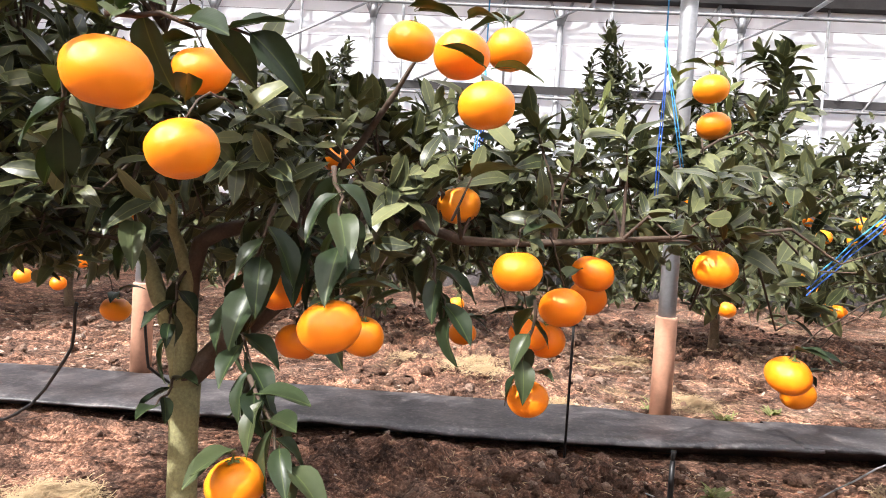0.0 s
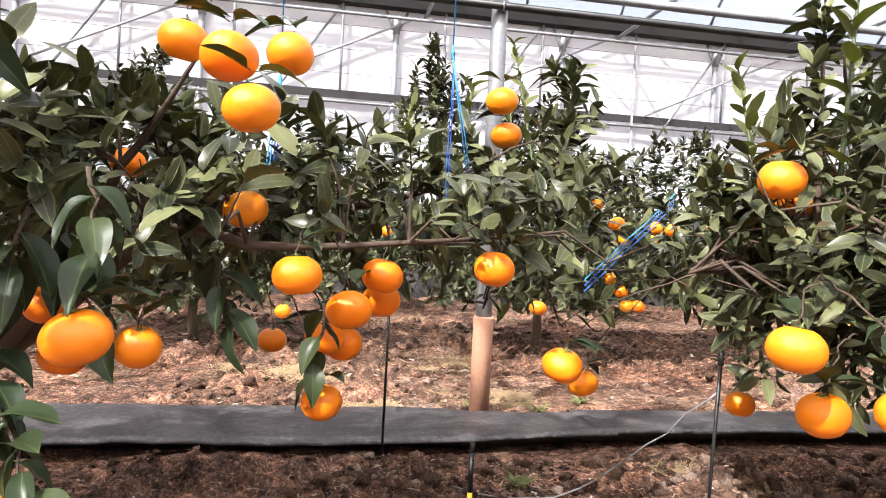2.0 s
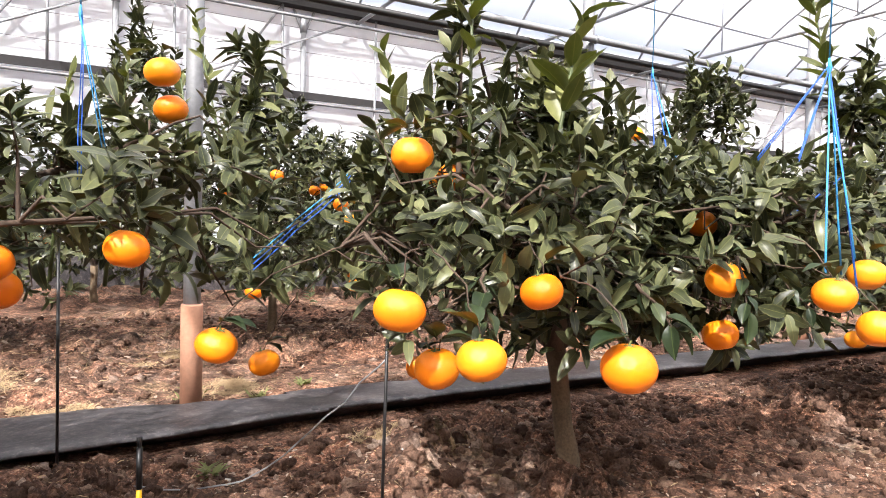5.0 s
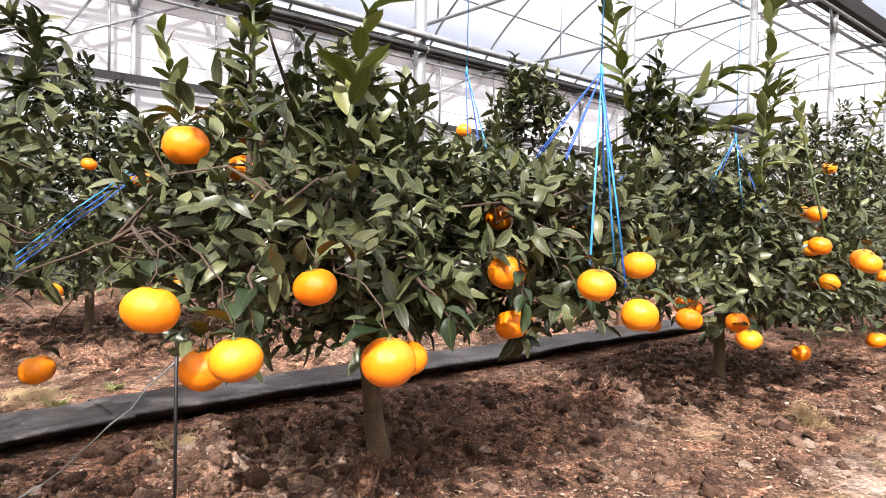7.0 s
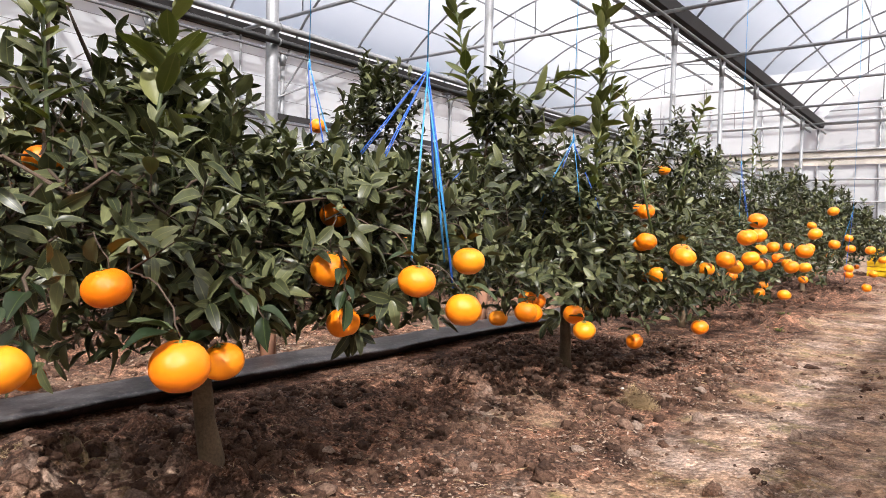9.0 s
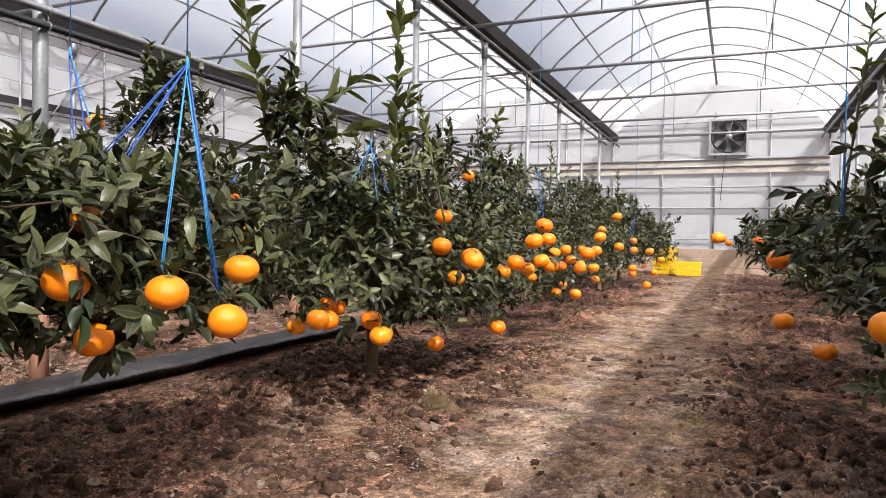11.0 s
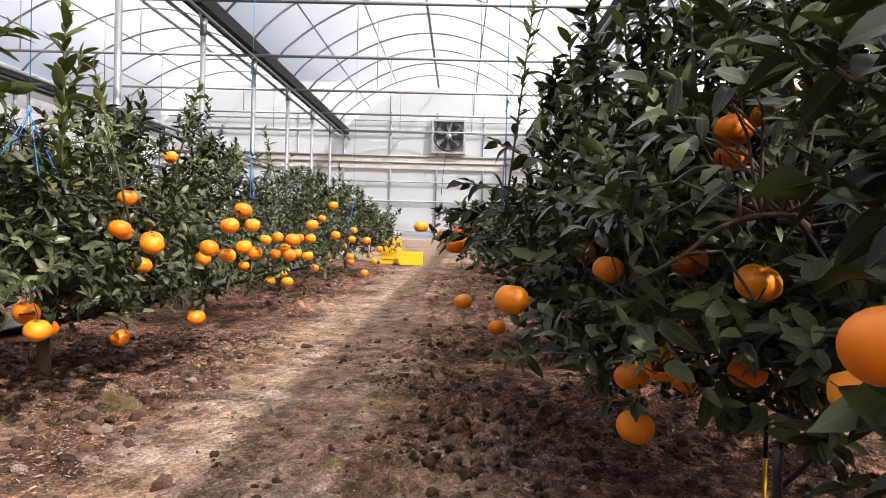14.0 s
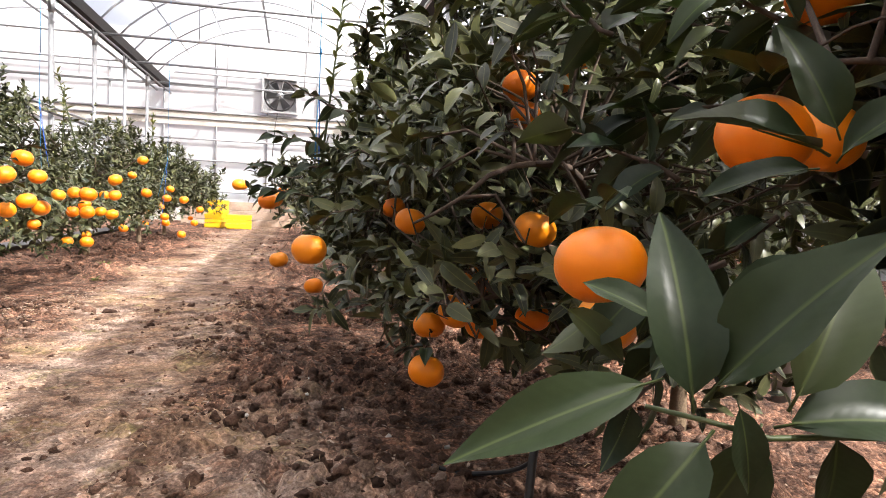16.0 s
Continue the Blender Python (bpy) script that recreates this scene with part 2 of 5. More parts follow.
def mulch():
    m, n, l, b = shader("black_mulch_film")
    dust, streak = noise_tex(n, l, 4.0, 5, 0.7), noise_tex(n, l, 38.0, 4, 0.7)
    dry = mixed(n, l, 0.45, ramp(n, l, dust, [(0.36, (0.014, 0.013, 0.015)), (0.5, (0.048, 0.043, 0.046)), (0.68, (0.15, 0.134, 0.132))]),
                ramp(n, l, streak, [(0.4, (0.012, 0.011, 0.013)), (0.55, (0.052, 0.047, 0.049)), (0.66, (0.2, 0.176, 0.165))]))
    l.new(dry, b.inputs["Base Color"])
    b.inputs["Roughness"].default_value = 0.45
    b.inputs["Specular IOR Level"].default_value = 0.35
    bumped(n, l, b, dust, 0.4, 0.02)
    return m


MULCH = mulch()


def film(name, clear, through, tint=(0.91, 0.945, 0.98)):
    m, n, l, b = shader(name)
    d, t, tr = (n.new("ShaderNodeBsdf" + k) for k in ("Diffuse", "Translucent", "Transparent"))
    c = ramp(n, l, noise_tex(n, l, 1.1, 4), [(0.3, tuple(0.96 * v for v in tint)), (0.7, tint)])
    l.new(c, t.inputs[0])
    l.new(c, d.inputs[0])
    half = n.new("ShaderNodeMixShader")
    half.inputs[0].default_value = through
    l.new(d.outputs[0], half.inputs[1])
    l.new(t.outputs[0], half.inputs[2])
    mix = n.new("ShaderNodeMixShader")
    mix.inputs[0].default_value = clear
    l.new(half.outputs[0], mix.inputs[1])
    l.new(tr.outputs[0], mix.inputs[2])
    l.new(mix.outputs[0], n["Material Output"].inputs[0])
    return m


FILM = film("greenhouse_film", 0.56, 1.0, (0.97, 0.98, 1.0))
# even grey for the two unseen walls, to keep fill light low
FILL_CUT = plain("fill_cut_grey", (0.3, 0.305, 0.3), 0.9, vary=0.2, scale=3)
WALLFILM = film("wall_film", 0.06, 0.55, (0.86, 0.89, 0.92))

# ---- builders ----
rng = random.Random(7)


def part(name, bm, material, parent=None, label="", smooth=True):
    me = bpy.data.meshes.new(name)
    bm.to_mesh(me)
    bm.free()
    for p in me.polygons:
        p.use_smooth = smooth
    me.materials.append(material)
    ob = new(name, me)
    ob.parent = parent
    if label:
        ob["label"] = label
    return ob


def shared(name, me, parent, m):
    ob = new(name, me)
    ob.parent = parent
    ob.matrix_basis = m
    return ob


def empty(name, x=0, y=0, z=0):
    ob = new(name)
    ob.empty_display_size = 0.1
    ob.location = (x, y, z)
    return ob


def tube(bm, points, radii, sides=8, cap=True):
    """A round bar along the points."""
    pts = [Vector(p) for p in points]
    if not isinstance(radii, (list, tuple)):
        radii = [radii] * len(pts)
    rings, side = [], None
    for i, p in enumerate(pts):
        d = (pts[min(i + 1, len(pts) - 1)] - pts[max(i - 1, 0)]).normalized()
        if side is None:
            side = d.orthogonal().normalized()
        side = (side - d * side.dot(d)).normalized()
        up = d.cross(side)
        rings.append([bm.verts.new(p + radii[i] * (math.cos(a) * side + math.sin(a) * up)) for a in (2 * math.pi * k / sides for k in range(sides))])
    for a, b in zip(rings, rings[1:]):
        for k in range(sides):
            bm.faces.new((a[k], a[(k + 1) % sides], b[(k + 1) % sides], b[k]))
    if cap:
        bm.faces.new(rings[0][::-1])
        bm.faces.new(rings[-1])
    return bm


def box(bm, lo, hi, bevel=0.0):
    made = bmesh.ops.create_cube(bm, size=1.0)["verts"]
    for v in made:
        v.co = Vector((lo[i] + (v.co[i] + 0.5) * (hi[i] - lo[i]) for i in range(3)))
    if bevel:
        edges = list({e for v in made for e in v.link_edges})
        bmesh.ops.bevel(bm, geom=edges, offset=bevel, segments=2, affect="EDGES", profile=0.5)
    return bm


def bar(points, radii, material, name, parent=None, sides=8, label=""):
    return part(name, tube(bmesh.new(), points, radii, sides), material, parent, label)


# ---- ground: one sheet, with raised tree beds, a trodden alley, clods ----
def spread(lo, fine_lo, fine_hi, hi, fine, grow):
    v, out = fine_lo, []
    while v < fine_hi:
        out.append(v)
        v += fine
    step = fine
    while v < hi:
        out.append(v)
        step *= grow
        v += step
    out.append(hi)
    v, step = fine_lo, fine
    while True:
        step *= grow
        v -= step
        if v < lo:
            break
        out.insert(0, v)
    out.insert(0, lo)
    return np.array(out)


def lattice(x, y, cell, seed):
    """Smooth noise on the plan, 0 to 1."""
    g = np.random.RandomState(seed).rand(512, 512)
    u, v = x / cell + 200.0, y / cell + 200.0
    i, j = np.floor(u).astype(int), np.floor(v).astype(int)
    a, b = u - i, v - j
    a, b = a * a * (3 - 2 * a), b * b * (3 - 2 * b)
    i, j = i % 511, j % 511
    return (g[i, j] * (1 - a) + g[i + 1, j] * a) * (1 - b) + (g[i, j + 1] * (1 - a) + g[i + 1, j + 1] * a) * b


def bed_weight(x):
    """1 on the dug beds, 0 on the trodden alley."""
    return np.clip(np.maximum((-0.12 - x) / 0.4, (x - 0.6) / 0.55), 0, 1)


# smooth sandy spots (x, y, radius), painted pale as pools of sunlight
SUNLIT_SAND = ((-1.45, 2.1, 0.2), (-0.96, 3.98, 0.2), (-1.15, 2.0, 0.1))


def ground_height(x, y):
    x, y = np.asarray(x, float), np.asarray(y, float)
    bed = bed_weight(x)
    lump = lambda cell, seed: np.abs(2 * lattice(x, y, cell, seed) - 1)
    dug = np.clip(lattice(x, y, 0.7, 12) * 2.2 - 0.5, 0.15, 1.3)
    rough = lattice(x, y, 0.42, 1) * 0.04 + dug * (lump(0.19, 2) * 0.06 + lump(0.09, 3) * 0.062 + lump(0.05, 6) * 0.034) - 0.016
    calm = lattice(x, y, 0.5, 4) * 0.03 + lattice(x, y, 0.14, 5) * 0.016 + lump(0.07, 7) * 0.028 * np.clip(lattice(x, y, 0.45, 13) * 2 - 0.6, 0, 1)
    for cx, cy, wide in SUNLIT_SAND:
        bed = bed * np.clip(np.hypot(x - cx, y - cy) / wide - 0.3, 0.12, 1)
    flat = np.clip((x + 3.2) / 0.3, 0, 1) * np.clip((-1.95 - x) / 0.3, 0, 1)
    return (bed * rough + (1 - bed) * calm) * (1 - 0.75 * flat) - 0.035


def ground_sheet():
    xs, ys = spread(-60.0, -2.3, 1.9, 60.0, 0.0215, 1.06), spread(-60.0, 0.5, 5.3, 90.0, 0.0215, 1.035)
    gx, gy = np.meshgrid(xs, ys, indexing="ij")
    z = ground_height(gx, gy)
    co = np.stack([gx, gy, z], -1).reshape(-1, 3)
    n, k = len(xs), len(ys)
    i, j = np.meshgrid(np.arange(n - 1), np.arange(k - 1), indexing="ij")
    a = (i * k + j).ravel()
    faces = np.stack([a, a + k, a + k + 1, a + 1], -1)
    me = bpy.data.meshes.new("ground")
    me.from_pydata(co.tolist(), [], faces.tolist())
    at = me.attributes.new("trodden", "FLOAT", "POINT")
    edge = (lattice(gx, gy, 0.5, 8) - 0.5) * 0.5
    alley = np.clip(1 - bed_weight(gx + edge * 1.3) * 1.25, 0, 1) * np.clip(1.25 - np.clip((gx - 0.5) / 0.8, 0, 1) * 1.1 * lattice(gx, gy, 0.3, 16), 0.3, 1)
    # behind the strip: soil painted paler where sunlit, less where a tree shades it
    dry = np.clip((-2.8 - gx) / 0.3, 0, 1) * np.clip(lattice(gx, gy, 0.6, 15) * 1.6 - 0.5, 0, 0.3) * np.maximum(np.clip((gy - 0.3) / 0.7, 0.2, 1), np.clip((-3.2 - gx) / 0.3, 0, 0.5))
    # sunlight on the sandy spots, put into the soil colour
    sun_patch = np.zeros_like(gx)
    for cx, cy, wide in SUNLIT_SAND:
        sun_patch = np.maximum(sun_patch, np.clip(1.6 - np.hypot(gx - cx, gy - cy) / wide + (lattice(gx, gy, 0.12, 21) - 0.5), 0, 0.9))
    # pale brown soil by the right bed, lightened further against over-dark shade
    edge_soil = np.clip((gx - 0.4) / 0.2, 0, 1) * np.clip((1.75 - gx) / 0.4, 0, 1) * np.clip((4.4 - gy) / 0.8, 0, 1) * np.clip(0.35 + lattice(gx, gy, 0.25, 17), 0, 1)
    at.data.foreach_set("value", np.maximum(np.maximum(np.maximum(alley, dry), edge_soil), sun_patch).astype(np.float32).ravel())
    for p in me.polygons:
        p.use_smooth = True
    me.materials.append(SOIL)
    return tagged(new("ground", me), "brown dug soil with a pale trodden alley", "ground", kind="structure")


ground = ground_sheet()


def top_of(x, y):
    return float(ground_height(x, y))


# ---- greenhouse frame ----
GX = (-9.3, -2.9, 3.5, 9.9)          # gutter lines
EAVE, RISE, BACK, FRONT = 4.2, 1.62, -7.0, 24.2
POST_YS = [-3.83 + 2.555 * k - (0.17 if k == 1 else 0.0) for k in range(11)]


def arch_point(x0, x1, s, lift=0.0):
    """On the roof arch, s from 0 to 1 across the span."""
    return x0 + (x1 - x0) * s, EAVE + 0.12 + lift + RISE * math.sin(math.pi * s) ** 0.8


def roof_film(x0, x1):
    bm = bmesh.new()
    rows = []
    for k in range(25):
        x, z = arch_point(x0, x1, k / 24, 0.03)
        rows.append([bm.verts.new((x, y, z)) for y in (BACK, FRONT)])
    for a, b in zip(rows, rows[1:]):
        bm.faces.new((a[0], b[0], b[1], a[1]))
    return tagged(part("ceiling", bm, FILM), "milky plastic film stretched over roof arches", "roof film", kind="structure")


def wall_film(name, corners, label, material=None):
    bm = bmesh.new()
    bm.faces.new([bm.verts.new(c) for c in corners])
    return tagged(part(name, bm, material or WALLFILM, smooth=False), label, "wall", kind="structure")


for a, b in zip(GX, GX[1:]):
    roof_film(a, b)
    frame_ob = tagged(empty("roof_frame", (a + b) / 2, 0, EAVE), "galvanised steel pipe roof frame under the film", "roof frame", "roof frames", "structure")
    mid = Vector(frame_ob.location)
    y = 1.7 - 3.0 * 2
    while y < FRONT:
        for dy in (0.0, 1.5):
            if y + dy < FRONT:
                bar([Vector((arch_point(a, b, k / 20)[0], y + dy, arch_point(a, b, k / 20)[1])) - mid for k in range(21)], 0.023, DULLSTEEL if dy else STEEL, "arch", frame_ob, 6)
        bar([Vector((a, y, EAVE - 0.08)) - mid, Vector((b, y, EAVE - 0.08)) - mid], 0.03, STEEL, "tie_bar", frame_ob)
        for s in (0.32, 0.68):
            x, z = arch_point(a, b, s)
            bar([Vector((x, y, EAVE - 0.08)) - mid, Vector((x, y, z)) - mid], 0.012, STEEL, "hanger", frame_ob, 6)
        y += 3.0
    for s in (0.14, 0.3, 0.5, 0.7, 0.86):
        x, z = arch_point(a, b, s, -0.035)
        bar([Vector((x, BACK, z)) - mid, Vector((x, FRONT, z)) - mid], 0.04 if s == 0.5 else 0.016, DULLSTEEL, "purlin", frame_ob, 6)


def gutter_line(x):
    g = tagged(empty("gutter", x, 0, EAVE), "dark metal rain gutter along the eaves", "gutter", "gutters", "structure")
    bm = bmesh.new()
    prof = [(-0.2, 0.16), (-0.14, 0.0), (0.14, 0.0), (0.2, 0.16), (0.185, 0.16), (0.13, 0.015), (-0.13, 0.015), (-0.185, 0.16)]
    ends = [[bm.verts.new((px, y, pz)) for px, pz in prof] for y in (BACK, FRONT)]
    for k in range(8):
        bm.faces.new((ends[0][k], ends[0][(k + 1) % 8], ends[1][(k + 1) % 8], ends[1][k]))
    part("trough", bm, GUTTER, g, smooth=False)
    for dx, dz, r in ((-0.22, -0.1, 0.03), (0.2, -0.18, 0.024)):
        bar([(dx, BACK, dz), (dx, FRONT, dz)], r, DULLSTEEL if dx > 0 else STEEL, "rail", g)
    return g


for x in GX:
    gutter_line(x)


def post(x, y, sleeve):
    p = tagged(empty("post", x, y, 0), "galvanised round steel post standing in soil" + (" inside an orange-clay pipe sleeve" if sleeve else ""), "post", "gutter posts", "structure")
    bar([(0, 0, -0.3), (0, 0, EAVE - 0.35)], 0.043, STEEL, "shaft", p, 14)
    bar([(0, 0, EAVE - 0.36), (0, 0, EAVE - 0.1)], [0.055, 0.055], STEEL, "collar", p, 12)
    for s in (-1, 1):
        bar([(0, 0.03 * s, EAVE - 0.32), (0, 0.16 * s, EAVE - 0.02)], 0.022, STEEL, "bracket", p, 6)
    if sleeve:
        bm = bmesh.new()
        tube(bm, [(0, 0, -0.1), (0, 0, 0.49), (0, 0, 0.5)], [0.054, 0.054, 0.052], 18)
        part("sleeve", bm, SLEEVE, p, "orange-clay pipe sleeve")
    return p


for x in GX[:3]:
    for y in POST_YS:
        post(x, y, x == GX[1])

def pipe_run(name, x, z, r, material, label):
    p = tagged(empty(name, x, 0, z), label, "pipe", "pipes along the posts", "structure")
    bar([(0, BACK, 0), (0, FRONT, 0)], r, material, "pipe", p, 10)
    for y in POST_YS:
        ring = [(math.cos(2 * math.pi * k / 10) * (r + 0.004), y, math.sin(2 * math.pi * k / 10) * (r + 0.004)) for k in range(11)]
        part("clamp", tube(bmesh.new(), ring, 0.005, 5, False), STEEL, p)
        bar([(-r, y, 0), (-0.06, y, 0.0)], 0.008, STEEL, "bracket", p, 6)
    return p


pipe_run("rail_pipe", GX[1] + 0.075, 2.215, 0.024, STEEL, "grey steel pipe clamped along the posts")
pipe_run("water_pipe", GX[1] + 0.07, 2.12, 0.021, BLACKHOSE, "black plastic water pipe clamped along the posts")

# ---- end wall with its fan, side wall ----
wall_film("wall_end", [(GX[0], FRONT + 0.06, -0.2), (GX[3], FRONT + 0.06, -0.2), (GX[3], FRONT + 0.06, EAVE + 1.8), (GX[0], FRONT + 0.06, EAVE + 1.8)], "white film end wall of the greenhouse")
wall_film("wall_side", [(GX[0] - 0.06, BACK, -0.2), (GX[0] - 0.06, FRONT, -0.2), (GX[0] - 0.06, FRONT, EAVE + 0.3), (GX[0] - 0.06, BACK, EAVE + 0.3)], "white film side wall of the greenhouse")
# the next two walls are never in view; their grey cuts fill light
wall_film("wall_far_side", [(GX[3], BACK, -0.2), (GX[3], FRONT, -0.2), (GX[3], FRONT, EAVE + 0.3), (GX[3], BACK, EAVE + 0.3)], "unseen plain grey side wall, darkened to cut fill light", FILL_CUT)
wall_film("wall_back", [(GX[0], BACK, -0.2), (GX[3], BACK, -0.2), (GX[3], BACK, EAVE + 1.8), (GX[0], BACK, EAVE + 1.8)], "unseen plain grey end wall, darkened to cut fill light", FILL_CUT)

studs = tagged(empty("wall_end_frame", 0, FRONT, 0), "steel pipe grid behind the white end wall", "wall frame", kind="structure")
x = GX[0]
while x < GX[2] + 0.1:
    bar([(x, 0, -0.2), (x, 0, EAVE + 0.8)], 0.028, STEEL, "stud", studs)
    x += 1.6
for z, r, m in ((0.95, 0.02, STEEL), (1.95, 0.025, STEEL), (2.62, 0.028, STEEL), (3.5, 0.035, STEEL), (3.28, 0.03, STEEL), (EAVE + 0.1, 0.03, STEEL), (EAVE + 0.5, 0.025, STEEL)):
    bar([(GX[0], -0.06, z), (GX[2], -0.06, z)], r, m, "girt", studs)
bm = box(bmesh.new(), (GX[0], -0.035, 3.06), (GX[2], -0.02, 3.5))
part("band", bm, CONCRETE, studs, smooth=False)

sidef = tagged(empty("wall_side_frame", GX[0], 0, 0), "steel pipes and dark rail along the white side wall", "wall frame", kind="structure")
y = BACK
while y < FRONT:
    bar([(0.05, y, -0.2), (0.05, y, EAVE)], 0.02, STEEL, "stud", sidef)
    bar([(0.06, y, 2.0), (0.06, y + 1.5, EAVE)], 0.018, DULLSTEEL, "brace", sidef, 6)
    bar([(0.07, y + 0.2, 2.95), (0.07, y + 2.6, EAVE - 0.1)], 0.018, STEEL, "brace", sidef, 6)
    bar([(0.05, y + 1.5, 2.95), (0.05, y + 1.5, EAVE)], 0.018, STEEL, "stud", sidef)
    y += 3.0
for z in (1.3, 2.3, 3.2, 3.55, 3.9):
    bar([(0.03, BACK, z), (0.03, FRONT, z)], 0.004, DULLSTEEL, "wire", sidef, 5)
for z, r, m in ((0.8, 0.015, STEEL), (1.9, 0.018, STEEL), (2.78, 0.022, DULLSTEEL)):
    bar([(0.09, BACK, z), (0.09, FRONT, z)], r, m, "girt", sidef)
part("band", box(bmesh.new(), (0.02, BACK, 2.84), (0.05, FRONT, 2.95)), GUTTER, sidef, smooth=False)
# added filler strips; the side one is dark in place of shaded foliage
part("foot_filler", box(bmesh.new(), (0.0, BACK, -0.2), (0.06, FRONT, 0.62)), MULCH, sidef, smooth=False)
part("foot_filler", box(bmesh.new(), (GX[0], -0.05, -0.2), (GX[2], 0.0, 0.4)), CONCRETE, studs, smooth=False)

# ---- trees ----
SECTIONS = {"fine": ((0.0, 0.1, 0.3, 0.58, 0.84, 1.0), (0.07, 0.5, 0.92, 1.0, 0.6, 0.0)), "plain": ((0.0, 0.25, 0.66, 1.0), (0.1, 0.88, 0.92, 0.0))}


def leaf_batch(places, along, normal, length, width, curl, detail="fine"):
    """Vertices and faces of many leaves: pointed ovals, folded on the midrib, curled, with turned-back edges."""
    s, w = (np.array(q) for q in SECTIONS[detail])
    m = len(s)
    side = np.cross(along, normal)
    side /= np.linalg.norm(side, axis=1, keepdims=True) + 1e-9
    normal = np.cross(side, along)
    n = len(places)
    mid = places[:, None] + along[:, None] * (length[:, None, None] * s[None, :, None]) - normal[:, None] * (curl * length)[:, None, None] * (s ** 2)[None, :, None]
    half = (0.5 * width)[:, None, None] * w[None, :, None]
    fold = normal[:, None] * half * (0.2 + 0.65 * np.sin(971.0 * length) ** 2)[:, None, None] * (1.0 - 0.8 * s)[None, :, None]
    left, right = mid - side[:, None] * half + fold, mid + side[:, None] * half + fold
    verts = np.concatenate([mid, left[:, :m - 1], right[:, :m - 1]], 1).reshape(-1, 3)
    one = []
    for k in range(m - 2):
        one += [(k, k + 1, m + k + 1, m + k), (k + 1, k, 2 * m - 1 + k, 2 * m + k)]
    one += [(m - 2, m - 1, 2 * m - 2), (m - 1, m - 2, 3 * m - 3)]
    step = 3 * m - 2
    faces = [tuple(i + o for i in q) for o in range(0, n * step, step) for q in one]
    return verts, faces


def unit(v):
    return v / (np.linalg.norm(v, axis=-1, keepdims=True) + 1e-9)


def twig_leaves(r, base, ahead, length, count, size, spread_deg=(26, 84), droop=-0.02, broad=0.37):
    """Leaves in a spiral round each twig: arrays for leaf_batch."""
    n = len(base)
    other = unit(np.cross(ahead, r.normal(size=(n, 3))))
    third = np.cross(ahead, other)
    P, A, N, L, W, C = [], [], [], [], [], []
    turn0 = r.rand(n) * 6.28
    for k in range(count):
        f = ((k + 0.6) / count) ** 0.75
        ang = turn0 + 2.4 * k
        rad = np.cos(ang)[:, None] * other + np.sin(ang)[:, None] * third
        tip = np.radians(spread_deg[1] + (spread_deg[0] - spread_deg[1]) * f + r.normal(0, 10, n))[:, None]
        a = unit(np.cos(tip) * ahead + np.sin(tip) * rad + np.array([0, 0, droop]) + r.normal(0, 0.22, (n, 3)))
        nn = unit(ahead * np.sin(tip) - rad * np.cos(tip) + np.array([0, 0, 0.45]) + r.normal(0, 0.42, (n, 3)))
        P.append(base + ahead * (length * f)[:, None])
        A.append(a)
        N.append(nn)
        ll = size * (0.55 + 0.65 * r.rand(n)) * (1.0 - 0.2 * abs(f - 0.5))
        L.append(ll)
        W.append(ll * (broad + 0.11 * r.rand(n)))
        C.append(-0.1 + 1.0 * r.rand(n) ** 1.3)
    return [np.concatenate(q) for q in (P, A, N, L, W, C)]


def mesh_of(name, verts, faces, material, parent, detail="fine"):
    me = bpy.data.meshes.new(name)
    me.from_pydata(np.asarray(verts).tolist(), [], faces)
    m = len(SECTIONS[detail][0])
    at = me.attributes.new("rim", "FLOAT", "POINT")
    at.data.foreach_set("value", np.tile(np.array([0] * m + [1] * (2 * m - 2), np.float32), len(verts) // (3 * m - 2)))
    me.materials.append(material)
    for p in me.polygons:
        p.use_smooth = True
    ob = new(name, me)
    ob.parent = parent
    return ob


def fruit_mesh(seed):
    r = random.Random(seed)
    bm = bmesh.new()
    bmesh.ops.create_uvsphere(bm, u_segments=24, v_segments=14, radius=0.5)
    flat = r.uniform(0.82, 0.9)
    for v in bm.verts:
        d = v.co.normalized()
        swell = 1 + 0.02 * math.sin(3 * math.atan2(d.y, d.x) + seed) + 0.018 * noise.noise(d * 2.2 + Vector((seed, 0, 0)))
        pole = max(0.0, abs(d.z) - 0.86) / 0.14
        v.co = Vector((d.x * 0.5 * swell, d.y * 0.5 * swell, d.z * 0.5 * flat * (1 - 0.1 * pole ** 2)))
    me = bpy.data.meshes.new("fruit")
    bm.to_mesh(me)
    bm.free()
    for p in me.polygons:
        p.use_smooth = True
    me.materials.append(PEEL)
    return me


def calyx_mesh():
    bm = bmesh.new()
    tube(bm, [(0, 0, 0.34), (0, 0, 0.4), (0.01, 0, 0.45), (0.03, 0.01, 0.5)], [0.075, 0.04, 0.02, 0.018], 7)
    for k in range(5):
        a = 2 * math.pi * k / 5
        u, v = Vector((math.cos(a), math.sin(a), 0)), Vector((-math.sin(a), math.cos(a), 0))
        c = [u * 0.03 + Vector((0, 0, 0.42)), u * 0.09 + v * 0.05 + Vector((0, 0, 0.41)), u * 0.16 + Vector((0, 0, 0.395)), u * 0.09 - v * 0.05 + Vector((0, 0, 0.41))]
        bm.faces.new([bm.verts.new(p) for p in c])
    me = bpy.data.meshes.new("calyx")
    bm.to_mesh(me)
    bm.free()
    me.materials.append(CALYX)
    return me


FRUITS, CALYXES = [fruit_mesh(k) for k in range(5)], calyx_mesh()


